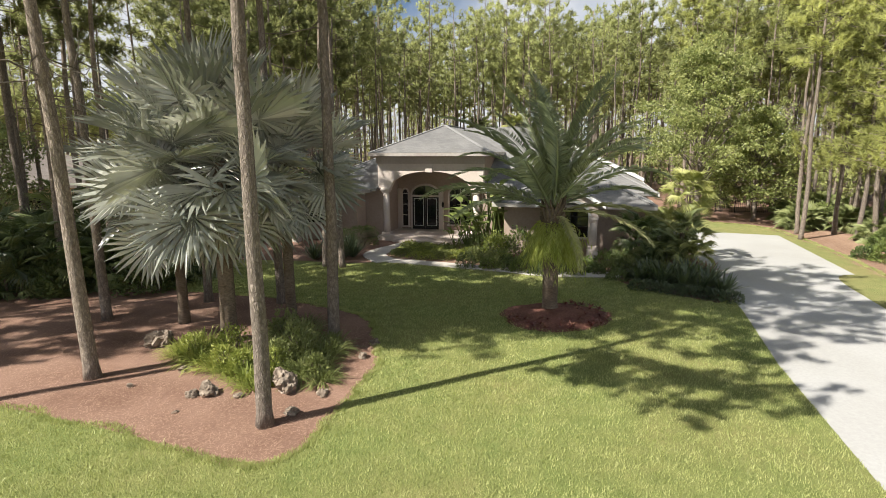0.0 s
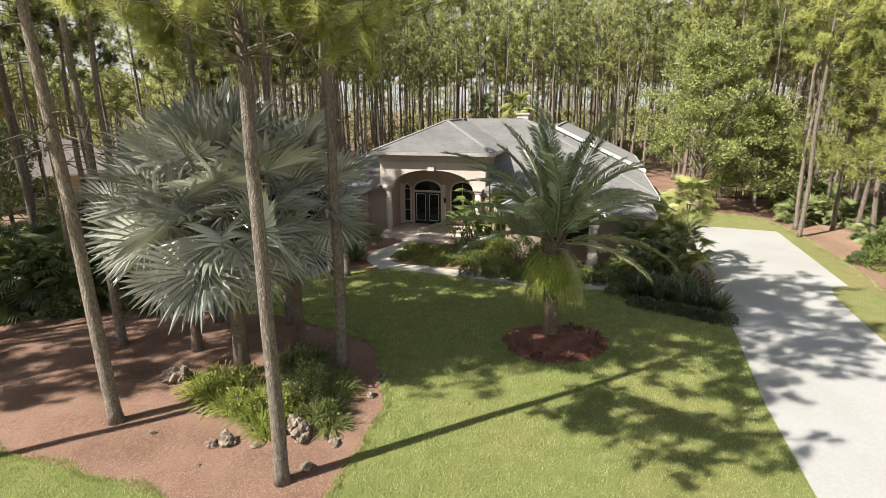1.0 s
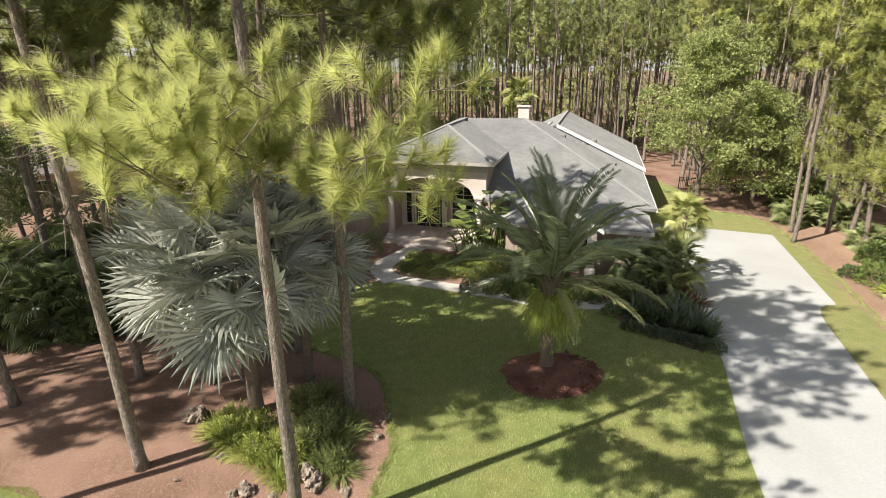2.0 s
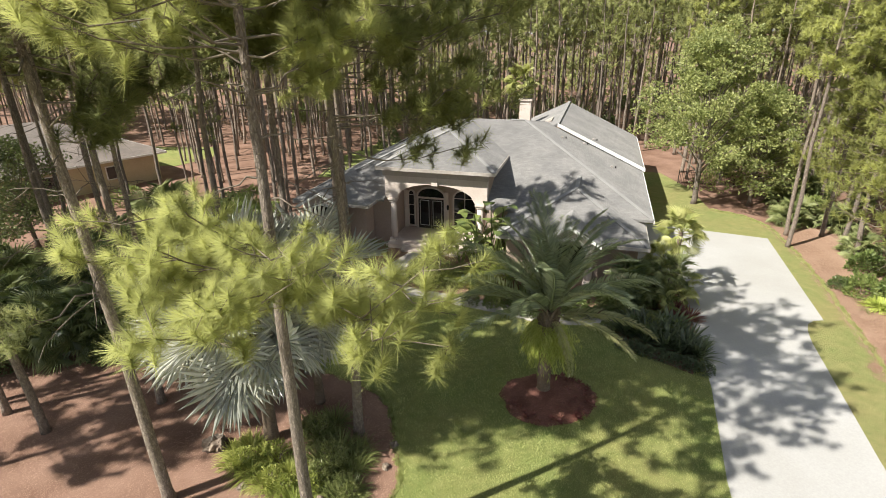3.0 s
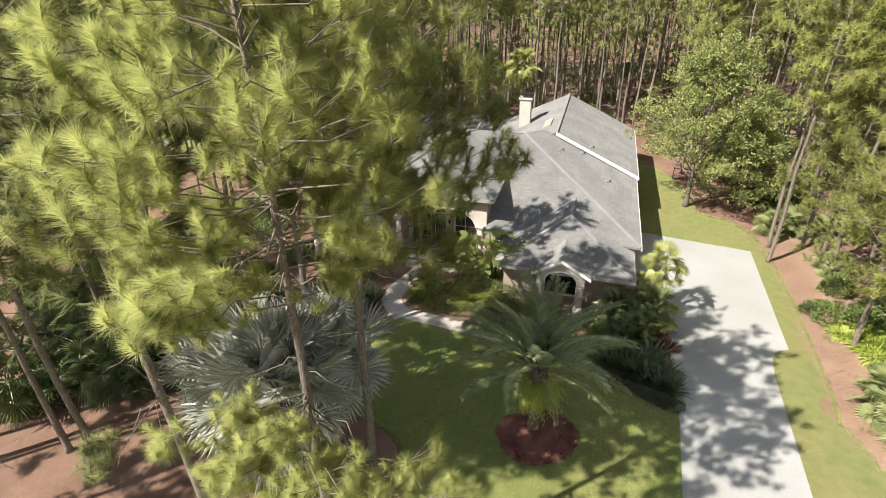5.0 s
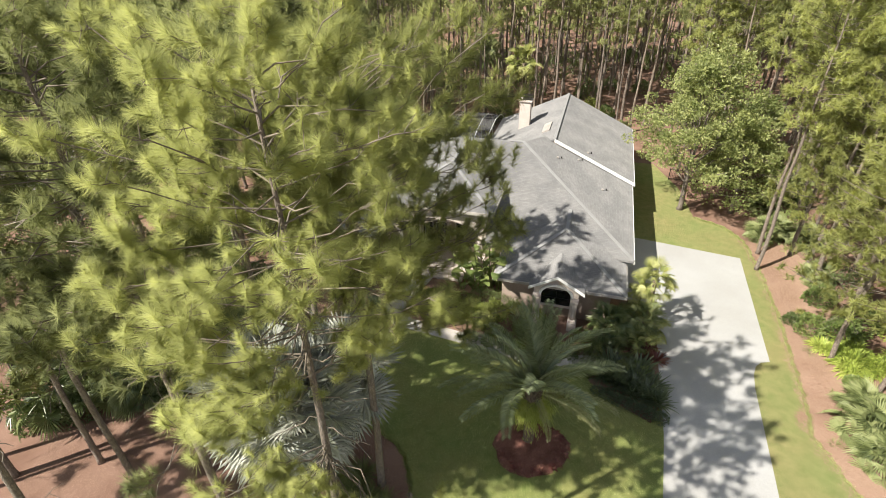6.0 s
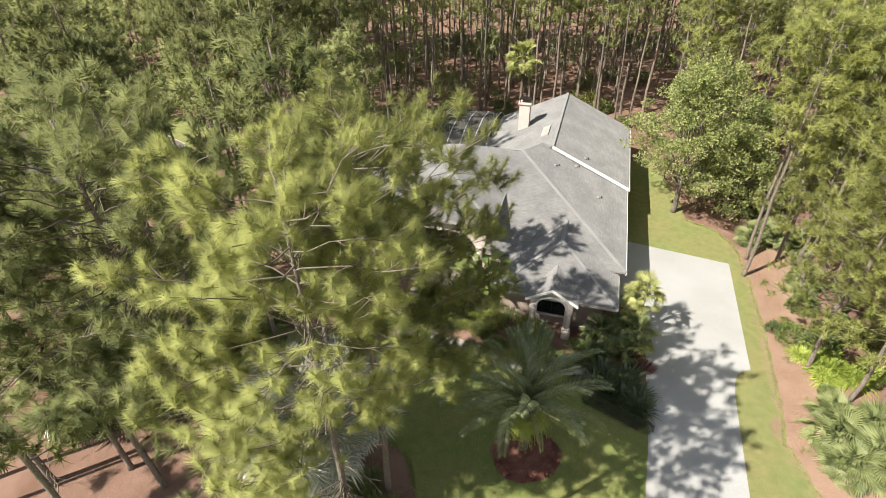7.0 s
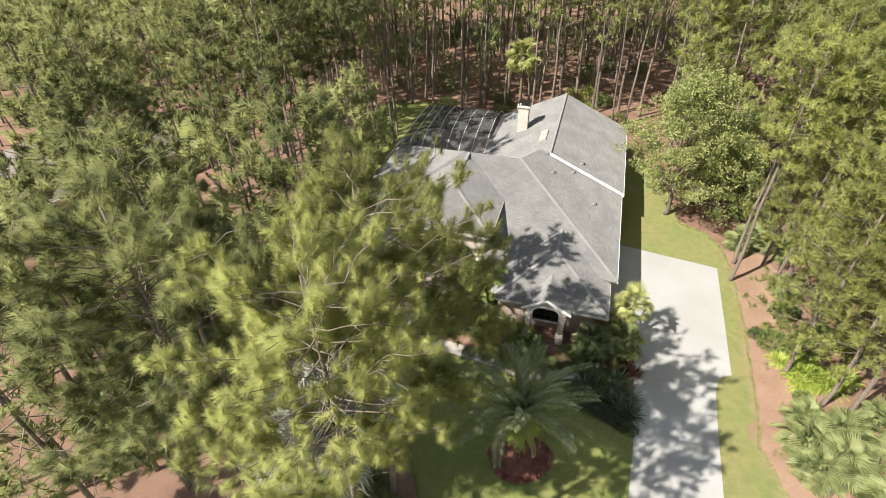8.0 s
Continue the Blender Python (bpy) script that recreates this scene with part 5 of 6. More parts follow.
# ---- palms and garden plants ----
def fan_mesh(seed, petiole, radius, segments, sweep=290.0, droop=0.25, width=1.0):
    """One fan leaf: a stalk along +x, then pleated segments spread in a fan."""
    rng = np.random.default_rng(seed)
    sh = Shape()
    s = np.linspace(0, 1, 5)
    stalk = np.column_stack([petiole * s, 0 * s, -0.12 * petiole * s * s])
    sh.tube(stalk, [0.035, 0.028, 0.022, 0.02, 0.018], 4, False)
    hub = stalk[-1]
    for j in range(segments):
        a = math.radians(-sweep / 2 + sweep * (j + 0.5) / segments)
        half = math.radians(sweep / segments / 2) * 1.02 * width
        r = radius * (0.72 + 0.28 * math.cos(a * 0.55)) * rng.uniform(0.92, 1.06)
        lift = 0.62 * abs(math.sin(a)) ** 1.5 * radius
        def p(ang, q, dz):
            return hub + [q * math.cos(ang), q * math.sin(ang), dz + lift * q / radius - droop * radius * (q / radius) ** 2]
        m = 0.62 * r
        sh.add([hub + [0, 0, 0.002 * j], p(a - half, m, -0.03), p(a, m, 0.035), p(a + half, m, -0.03), p(a + rng.normal(0, 0.02), r, rng.normal(-0.08, 0.07) - 0.1 * droop)],
               [(0, 1, 2), (0, 2, 3), (1, 4, 2), (2, 4, 3)])
    return sh.mesh("fan_leaf")


def palm_trunk(height, r0, r1, seed=0, rings=True):
    rng = np.random.default_rng(seed)
    n = max(6, int(height / 0.16))
    z = np.linspace(0, height, n)
    r = np.interp(z, [0, height * 0.12, height], [r0 * 1.2, r0, r1]) * (1 + (0.05 * (np.arange(n) % 2) if rings else 0))
    lean = rng.normal(0, 0.02, 2)
    return Shape().tube(np.column_stack([z * lean[0], z * lean[1], z]), r, 14)


def fan_palm(name, m, label, meshes, trunk_h, trunk_r, count, material, low=-35, high=85, seed=0, trunkmat=None, group="", size=(0.78, 1.1)):
    """A fan palm: trunk and single leaves from its head, upright in the middle and hanging at the rim."""
    rng = np.random.default_rng(seed)
    p = thing(name, label, "palm", m, group)
    part("trunk", palm_trunk(trunk_h, trunk_r, trunk_r * 0.85, seed), trunkmat or PALMTRUNK, p, "", True)
    for i in range(count):
        t = (i + 0.5) / count
        el = high + (low - high) * t + rng.normal(0, 8)
        az = i * 137.5 + rng.normal(0, 10)
        leaf = part("leaf", meshes[i % len(meshes)], material, p)
        leaf.matrix_basis = pose(0, 0, trunk_h - 0.25 * t, 0, 0, az) @ pose(0, 0, 0, rng.normal(0, 30), -el, 0) @ Matrix.Scale(rng.uniform(*size), 4)
    return p


def bush(name, x, y, size, label, mat, count, leaf, seed, group="", boxy=0.0, category="shrub", z=0.0, rz=0):
    """A leafy bush: short stems and leaves in clumps over a lumpy body."""
    rng = np.random.default_rng(seed)
    sx, sy, sz = size
    d = rng.normal(0, 1, (count, 3))
    d /= np.linalg.norm(d, axis=1)[:, None]
    if boxy:
        d /= np.max(np.abs(d), axis=1)[:, None] ** boxy
    d[:, 2] = np.abs(d[:, 2]) * 1.0
    lump = 1 + 0.16 * np.sin(d[:, 0] * 5 + seed) * np.cos(d[:, 1] * 6 + seed * 2) if not boxy else 1 + 0.03 * np.sin(d[:, 0] * 9)
    r = np.clip(1 - np.abs(rng.normal(0, 0.16, count)), 0.3, 1) * lump
    at = d * r[:, None] * [sx / 2, sy / 2, sz * 0.92] + [0, 0, 0.04]
    v, f = leaves(rng, at, d + rng.normal(0, 0.6, (count, 3)) + [0, 0, 0.25], leaf, leaf * 0.55)
    sh = Shape().add(v, f)
    b = thing(name, label, category, pose(x, y, z, 0, 0, rz), group)
    part("foliage", sh, mat, b)
    stems = Shape()
    for i in range(10):
        a = rng.uniform(0, 6.28)
        stems.tube([(0.05 * math.cos(a), 0.05 * math.sin(a), 0), (sx * 0.33 * math.cos(a), sy * 0.33 * math.sin(a), sz * 0.6)], [0.02, 0.008], 4, False)
    tagged(part("branchwork", stems, TWIG, b), kind="stuff")
    return b


silver = [fan_mesh(s, 2.0, 1.7, 34, 310, 0.18) for s in (1, 2, 3)]
fan_palm("silver_fan_palm", pose(-7.0, 16.4, 0), "large silver-blue fan palm in the planting bed", silver, 5.8, 0.25, 68, SILVER, -60, 88, 1, size=(0.86, 1.12))
fan_palm("silver_fan_palm", pose(-5.6, 18.6, 0), "silver-blue fan palm behind the bright ferns", silver, 5.9, 0.18, 32, SILVER, -50, 84, 2, size=(0.74, 1.0))
fan_palm("silver_fan_palm", pose(-9.4, 18.3, 0), "silver-blue fan palm standing beside a larger one", silver, 5.1, 0.18, 30, SILVER, -50, 82, 3)

sabal = [fan_mesh(s, 0.9, 0.72, 22, 250, 0.5, 0.8) for s in (4, 5)]


def palmetto(x, y, s, label, mat=None, n=26, h=0.3):
    fan_palm("palmetto", pose(x, y, 0, 0, 0, (x * 37 + y * 11) % 360) @ Matrix.Scale(s, 4), label, sabal, h, 0.1, n, mat or SABAL, -8, 78, int(abs(x * 7 + y)), group="palmettos")


for x, y, s in ((22.3, 19.6, 1.5), (23.4, 18.0, 1.5), (21.9, 17.6, 1.3), (24.4, 19.9, 1.5), (22.9, 21.0, 1.2), (26.4, 17.9, 1.4), (24.6, 15.4, 1.4), (27.4, 20.6, 1.3),
                (26.9, 39.8, 1.2), (28.3, 40.6, 1.3), (28.0, 33.6, 1.1), (30.2, 38.6, 1.3), (29.5, 44.5, 1.3), (33.5, 47, 1.5), (35, 50.5, 1.5)):
    palmetto(x, y, s * 0.86, "low grey-green palmetto on the pine straw", n=38, h=0.42)
for x, y, s in ((-15.5, 25.0, 1.6), (-17.2, 26.5, 1.7), (-19.3, 25.6, 1.5), (-14.0, 27.5, 1.5), (-21.5, 27.0, 1.6), (-16.2, 29.0, 1.6), (-24.0, 25.5, 1.5), (-18.5, 22.4, 1.1), (-22.0, 23.0, 1.2),
                (-26.5, 29.5, 1.6), (-20.5, 31.0, 1.7), (-12.5, 25.0, 1.2)):
    palmetto(x, y, s, "green palmetto in the shade of the pines")
for i, (x, y, a, c) in enumerate(((-11.6, 36.2, 2.4, 1.6), (-15.5, 38.5, 3.0, 2.0), (-18.5, 35.3, 3.0, 2.2), (-23.8, 37.5, 3.2, 2.2), (-14.0, 33.5, 2.2, 1.4), (-21.5, 33.0, 2.8, 2.0), (-12.5, 30.5, 2.0, 1.3), (-25.5, 33.5, 3.0, 2.2), (-17.0, 42.0, 3.4, 2.4), (-22.5, 43.0, 3.4, 2.4))):
    bush("thicket_shrub", x, y, (a, a, c), "dense dark green shrub in the shade of the pines", THICKET if i % 2 else MIDGREEN, 1100, 0.2, 700 + i, "shrubs of the thicket")
thick = np.random.default_rng(17)
for i in range(26):
    x = thick.uniform(-31, -12)
    y = thick.uniform(27, 47)
    if x > -16 and y > 35:
        x -= 6
    w = thick.uniform(2.2, 3.6)
    bush("thicket_shrub", x, y, (w, w * 0.9, w * thick.uniform(0.5, 0.75)), "dense dark green shrub in the shade of the pines", THICKET if i % 3 else MIDGREEN, 900, 0.22, 820 + i, "shrubs of the thicket")
for i in range(30):
    t = thick.uniform(0, 1)
    x, y = -13.0 - 11.5 * t + thick.normal(0, 0.4), 22.6 - 2.6 * t + thick.uniform(0, 4.5)
    fan_palm("lady_palm", pose(x, y, 0, 0, 0, thick.uniform(0, 360)) @ Matrix.Scale(thick.uniform(0.9, 1.35), 4), "leafy dark green palm in the thicket behind the pine straw", sabal, thick.uniform(0.7, 2.3), 0.05, 14, THICKET, -45, 75, 500 + i, group="thicket palms")
for i in range(14):
    t = thick.uniform(0, 1)
    bush("thicket_shrub", -12.8 - 12 * t, 22.2 - 2.6 * t + thick.uniform(0, 3), (2.0, 1.8, thick.uniform(1.2, 2.2)), "leafy dark green shrub in the thicket", THICKET, 900, 0.2, 540 + i, "thicket shrubs")
fan_palm("cabbage_palm", pose(13.3, 28.6, 0), "yellow-green cabbage palm at the corner of the garage", sabal, 3.8, 0.14, 20, YELLOWPALM, -45, 80, 51)
for i, (x, y, h) in enumerate(((12.5, 28.0, 1.7), (13.0, 27.0, 1.2), (12.3, 26.3, 0.8), (12.9, 29.4, 2.2))):
    fan_palm("lady_palm", pose(x, y, 0, 0, 0, i * 70) @ Matrix.Scale(0.85, 4), "yellow-green clumping palm at the corner of the garage", sabal, h, 0.06, 13, YELLOWPALM, -40, 75, 560 + i, group="palms at the garage corner")
fan_palm("cabbage_palm", pose(12.4, 27.0, 0, 0, 0, 50), "shorter grey-green fan palm beside the garage", sabal, 1.9, 0.13, 20, SABAL, -45, 80, 52)
fan_palm("fan_palm", pose(10.2, 26.9, 0, 0, 0, 110), "dark green fan palm before the garage column", sabal, 1.6, 0.12, 24, THICKET, -45, 82, 56)
fan_palm("cabbage_palm", pose(9.3, 68.5, 0, 0, 0, 20) @ Matrix.Scale(1.5, 4), "tall cabbage palm behind the chimney", sabal, 5.6, 0.14, 26, YELLOWPALM, -50, 80, 53)
fan_palm("cabbage_palm", pose(-17.5, 31.5, 0) @ Matrix.Scale(1.7, 4), "dark green cabbage palm among the pines", sabal, 2.4, 0.15, 26, SABAL, -50, 80, 54)
fan_palm("cabbage_palm", pose(5.2, 75.0, 0, 0, 0, 70) @ Matrix.Scale(1.6, 4), "dark green cabbage palm at the edge of the back woods", sabal, 5.4, 0.14, 24, SABAL, -50, 80, 55)


def frond_mesh(seed, length, curl, leaflet, pairs=64):
    """One feather leaf along +x that arches over and down."""
    rng = np.random.default_rng(seed)
    s = np.linspace(0, 1, 12)
    ang = -curl * s ** 1.5
    step = length / 11
    xs = np.concatenate([[0], np.cumsum(np.cos(ang[:-1]) * step)])
    zs = np.concatenate([[0], np.cumsum(np.sin(ang[:-1]) * step)])
    line = np.column_stack([xs, 0 * xs, zs])
    sh = Shape().tube(line, np.linspace(0.045, 0.006, 12), 4, False)
    at, way, size = [], [], []
    for i in range(pairs):
        t = 0.1 + 0.9 * (i + 0.5) / pairs
        p = np.array([np.interp(t, s, line[:, k]) for k in range(3)])
        a = np.interp(t, s, ang)
        fwd = np.array([math.cos(a), 0, math.sin(a)])
        up = np.array([-math.sin(a), 0, math.cos(a)])
        ln = leaflet * (0.35 + 0.65 * math.sin(math.pi * min(1, 0.18 + t * 0.8)) ** 0.8)
        for sd in (-1, 1):
            d = fwd * rng.uniform(0.45, 0.7) + np.array([0, sd, 0]) * 0.85 + up * rng.uniform(0.1, 0.4)
            d /= np.linalg.norm(d)
            tip = p + d * ln + [0, 0, -0.18 * ln]
            mid = p + d * ln * 0.5
            w = np.cross(d, up)
            w /= np.linalg.norm(w) + 1e-9
            sh.add([p, mid + w * 0.026, tip, mid - w * 0.026 + up * 0.008], [(0, 1, 2), (0, 2, 3)])
    return sh.mesh("frond")


def date_palm():
    rng = np.random.default_rng(9)
    p = thing("date_palm", "date palm with arching green fronds on the front lawn", "palm", pose(4.0, 19.15, 0))
    part("trunk", palm_trunk(4.0, 0.27, 0.3, 4), PALMTRUNK, p, "stout trunk with cut frond bases", True)
    boots = Shape()
    for i in range(70):
        a, z = i * 2.4, 2.7 + 1.4 * i / 70
        out = np.array([math.cos(a), math.sin(a), 0])
        boots.tube([out * 0.24 + [0, 0, z], out * 0.36 + [0, 0, z + 0.16], out * 0.46 + [0, 0, z + 0.4]], [0.06, 0.05, 0.025], 4)
    part("frond_base", boots, PALMTRUNK, p)
    kinds = [frond_mesh(1, 4.6, 0.7, 0.62), frond_mesh(2, 5.1, 1.0, 0.66), frond_mesh(3, 5.2, 1.35, 0.64)]
    n = 29
    for i in range(n):
        t = (i + 0.5) / n
        el = 88 - 50 * t + rng.normal(0, 6)
        f = part("frond", kinds[min(2, int(t * 2.6))], DATELEAF, p)
        f.matrix_basis = pose(0, 0, 4.3 - 0.3 * t, 0, 0, i * 137.5 + rng.normal(0, 13)) @ pose(0.12, 0, 0, rng.normal(0, 24), -el, 0) @ Matrix.Scale(rng.uniform(0.78, 1.06), 4)
    for az, el, k in ((175, 24, 0.95), (150, 20, 0.9), (205, 18, 0.8), (60, 22, 0.9), (20, 22, 0.95)):
        f = part("frond", kinds[1], DATELEAF, p)
        f.matrix_basis = pose(0, 0, 4.0, 0, 0, az) @ pose(0.12, 0, 0, rng.normal(0, 15), -el, 0) @ Matrix.Scale(k, 4)
    for az, el, k in ((-14, 12, 0.84), (-30, 4, 0.72), (-66, -30, 0.5)):
        f = part("frond", kinds[1], OLDFROND, p, "older pale yellow-green frond")
        f.matrix_basis = pose(0, 0, 3.9, 0, 0, az) @ pose(0.12, 0, 0, 0, -el, 0) @ Matrix.Scale(k, 4)


date_palm()


def straps(rng, count, length, width, arch, base=0.15, up=1.0):
    """A clump of long arching strap leaves."""
    sh = Shape()
    for _ in range(count):
        a = rng.uniform(0, 6.28)
        out = np.array([math.cos(a), math.sin(a), 0])
        el = rng.uniform(0.25, 1.0) * up
        ln = length * rng.uniform(0.6, 1.1)
        side = np.array([-out[1], out[0], 0]) * width / 2
        o = out * base * rng.uniform(0, 1)
        pts = []
        for s in (0, 0.35, 0.7, 1.0):
            pts.append(o + out * ln * s * math.cos(el * 1.3) + np.array([0, 0, ln * (s * math.sin(el * 1.3) - arch * s * s)]))
        w = (0.8 if base else 0.0, 1.0, 0.8, 0.05)
        v = []
        for q, k in zip(pts, w):
            v += [q - side * k, q + side * k]
        sh.add(v, [(0, 1, 3, 2), (2, 3, 5, 4), (4, 5, 7, 6)])
    return sh


def clump(name, x, y, z, label, category, mat, count, length, width, arch, seed, base=0.15, up=1.0, group=""):
    rng = np.random.default_rng(seed)
    ob = part(name, straps(rng, count, length, width, arch, base, up).mesh(name, weld=not base), mat)
    ob.matrix_world = pose(x, y, z, 0, 0, seed * 40)
    return tagged(ob, label, category, group)


fern_rng = np.random.default_rng(40)
at, way = [], []
for i in range(420):
    a = fern_rng.uniform(0, 6.28)
    out = np.array([math.cos(a), math.sin(a), 0])
    z = fern_rng.uniform(2.35, 3.5)
    ln = fern_rng.uniform(0.45, 1.05) * (0.9 + 0.25 * math.sin(3 * a + 1) + 0.15 * math.sin(7 * a))
    lift = fern_rng.uniform(0.05, 0.75)
    side = np.array([-out[1], out[0], 0]) * fern_rng.normal(0, 0.35)
    for s in np.linspace(0.15, 1, 9):
        c = out * (0.25 + ln * 1.0 * s) + side * s * s * ln + np.array([0, 0, z + ln * (lift * s - 1.15 * s * s)])
        for sd in (-1, 1):
            at.append(c)
            way.append(out * 0.45 + np.array([-out[1], out[0], 0]) * sd * 0.45 + np.array([0, 0, lift - 2.4 * s]) + fern_rng.normal(0, 0.2, 3))
v, f = leaves(fern_rng, np.array(at), np.array(way), 0.3, 0.04)
hang = Shape().add(v, f)
fern = part("hanging_fern", hang, FERN)
fern.matrix_world = pose(4.0, 19.15, 0.25) @ Matrix.Diagonal((0.86, 0.86, 0.92, 1))
tagged(fern, "bright lime-green fern hanging round the date palm's trunk", "fern")

ring = [(4.08 + 2.02 * (1 + 0.06 * math.sin(3 * a + 1) + 0.035 * math.sin(9 * a) + 0.02 * math.sin(17 * a)) * math.cos(a), 18.72 + 1.72 * (1 + 0.05 * math.sin(2 * a) + 0.03 * math.sin(11 * a + 2)) * math.sin(a)) for a in np.linspace(0, 6.283, 40, endpoint=False)]
mound = Shape()
rows = []
for q, z in ((1.0, 0.03), (0.82, 0.12), (0.5, 0.2), (0.15, 0.26)):
    rows += [(4.08 + (x - 4.08) * q, 18.72 + (y - 18.72) * q, z) for x, y in ring]
mound.add(rows, [(r * 40 + i, r * 40 + (i + 1) % 40, (r + 1) * 40 + (i + 1) % 40, (r + 1) * 40 + i) for r in range(3) for i in range(40)] + [tuple(range(120, 160))])
tagged(part("mulch_ring", mound, MULCH, smooth=True), "low round mound of red mulch at the date palm's foot", "mulch", kind="structure")
for i in range(58):
    a = i * 0.62
    r = 1.3 + 0.42 * math.sin(i * 2.1)
    if -2.9 < ((a + 3.14) % 6.28) - 3.14 < 1.2:
        clump("bromeliad", 4.15 + r * 1.15 * math.cos(a), 18.7 + r * 0.98 * math.sin(a), 0.1, "small reddish bromeliad growing in the mulch ring", "plant", REDLEAF, 20, 0.3, 0.045, 0.3, 300 + i, 0.0, 0.9, "bromeliads round the palm")


# planting bed with ferns and rocks under the silver palms
for i, (x, y, s) in enumerate(((-7.9, 15.1, 0.8), (-7.2, 14.7, 0.95), (-6.6, 14.2, 0.8), (-7.6, 15.9, 1.0), (-6.0, 13.9, 0.7), (-5.4, 13.4, 0.75), (-6.7, 15.2, 1.1), (-5.9, 14.7, 0.95), (-5.1, 13.9, 0.8), (-8.2, 15.7, 0.65), (-5.0, 12.95, 0.55))):
    clump("fern_clump", x, y, 0, "lime-green fern clump with arching leaves beside rocks", "fern", LIME, 210, 1.05 * s, 0.032, 0.5, 60 + i, 0.34, 1.15, "ferns of the front bed")
    if i % 2 == 0:
        bush("fern_shrub", x + 0.25, y + 0.1, (0.95 * s, 0.85 * s, 0.85 * s), "leafy yellow-green plant among the ferns", LIME, 420, 0.11, 640 + i)
for i, (x, y, s) in enumerate(((-4.5, 14.0, 0.8), (-3.9, 13.6, 0.75), (-3.5, 13.9, 0.7), (-4.1, 14.7, 1.1), (-3.6, 14.8, 0.85), (-4.7, 15.1, 1.1), (-3.3, 13.3, 0.6), (-4.2, 15.7, 1.1), (-3.5, 15.5, 0.9), (-5.0, 16.2, 1.0), (-4.7, 17.2, 1.0), (-5.5, 17.0, 0.9))):
    clump("daylily_clump", x, y, 0, "clump of arching green strap leaves in the bed", "plant", STRAP, 200, 1.25 * s, 0.03, 0.48, 80 + i, 0.35, 1.1, "strap-leaf clumps of the front bed")
    if i % 3 == 0:
        bush("bed_shrub", x - 0.2, y + 0.3, (1.1 * s, 1.0 * s, 1.05 * s), "leafy olive-green plant among the strap leaves", STRAP, 460, 0.13, 660 + i)


def rock(x, y, size, seed, label="weathered pitted limestone rock on the pine straw"):
    bm = bmesh.new()
    bmesh.ops.create_icosphere(bm, subdivisions=4, radius=1)
    off = Vector((seed * 7.3, seed * 3.1, 0))
    for v in bm.verts:
        n1 = noise.noise(v.co * 1.1 + off)
        n2 = noise.noise(v.co * 3.0 + off)
        n3 = abs(noise.noise(v.co * 6.0 + off))
        v.co *= 0.8 + 0.45 * n1 + 0.22 * n2 - 0.2 * n3
        v.co = Vector((v.co.x * size[0] / 2, v.co.y * size[1] / 2, v.co.z * size[2] * 0.5 + size[2] * 0.2))
    me = bpy.data.meshes.new("rock")
    bm.to_mesh(me)
    bm.free()
    ob = part("rock", me, ROCK)
    ob.matrix_world = pose(x, y, 0, 0, 0, seed * 50)
    return tagged(ob, label, "rock", "rocks of the front bed")


for i, (x, y, a, b, c) in enumerate(((-9.1, 16.0, 1.1, 0.7, 0.75), (-8.75, 15.85, 0.5, 0.45, 0.85), (-6.0, 12.55, 0.7, 0.55, 0.5), (-6.4, 12.45, 0.4, 0.35, 0.25), (-4.05, 12.75, 0.85, 0.65, 0.62), (-4.35, 13.1, 0.7, 0.55, 0.72),
                                     (-3.6, 11.5, 0.42, 0.35, 0.3), (-7.3, 14.05, 0.5, 0.35, 0.25), (-3.1, 12.5, 0.45, 0.35, 0.22), (-5.2, 12.4, 0.35, 0.3, 0.16), (-8.3, 13.0, 0.22, 0.16, 0.16), (-6.4, 11.6, 0.2, 0.14, 0.08), (-2.45, 14.9, 0.4, 0.3, 0.3), (-2.2, 16.0, 0.4, 0.35, 0.3))):
    rock(x, y, (a, b, c), i + 1)

# beds along the path, porch and garage
for i, (x, y, s) in enumerate(((9.2, 23.9, 1.0), (9.9, 23.2, 1.1), (10.6, 22.6, 1.1), (11.2, 22.2, 1.05), (10.4, 24.0, 1.15), (11.1, 23.4, 1.15), (11.8, 22.9, 1.05), (11.6, 24.3, 1.1), (9.9, 24.8, 1.0), (11.9, 21.8, 0.9))):
    clump("crinum_lily", x, y, 0, "dark green strap-leaved lily clump beside the driveway", "plant", DARKLEAF, 110, 1.35 * s, 0.085, 0.22, 120 + i, 0.3, 1.0, "dark lilies beside the driveway")
for i in range(8):
    t = i / 7
    bush("border_plant", 8.6 + 3.0 * t, 22.6 - 2.1 * t, (0.9, 0.8, 0.42), "low dark edging plant round the lily bed", DARKLEAF, 260, 0.13, 140 + i, "edging round the lily bed")
for i, (x, y) in enumerate(((12.2, 25.4), (12.6, 26.2), (11.9, 26.4), (12.9, 25.2))):
    clump("red_cordyline", x, y, 0, "reddish-leaved shrub beside the garage", "shrub", REDLEAF, 70, 0.95, 0.08, 0.2, 160 + i, 0.2, 1.0, "red shrubs beside the garage")
for i, (x, y, a, b, c) in enumerate(((2.3, 31.3, 2.0, 1.3, 1.15), (3.5, 30.9, 1.6, 1.3, 1.2))):
    bush("clipped_hedge", x, y, (a, b, c), "clipped dark green box hedge by the porch bed", HEDGE, 1500, 0.1, 180 + i, "", 0.8, "hedge", 0, -16)
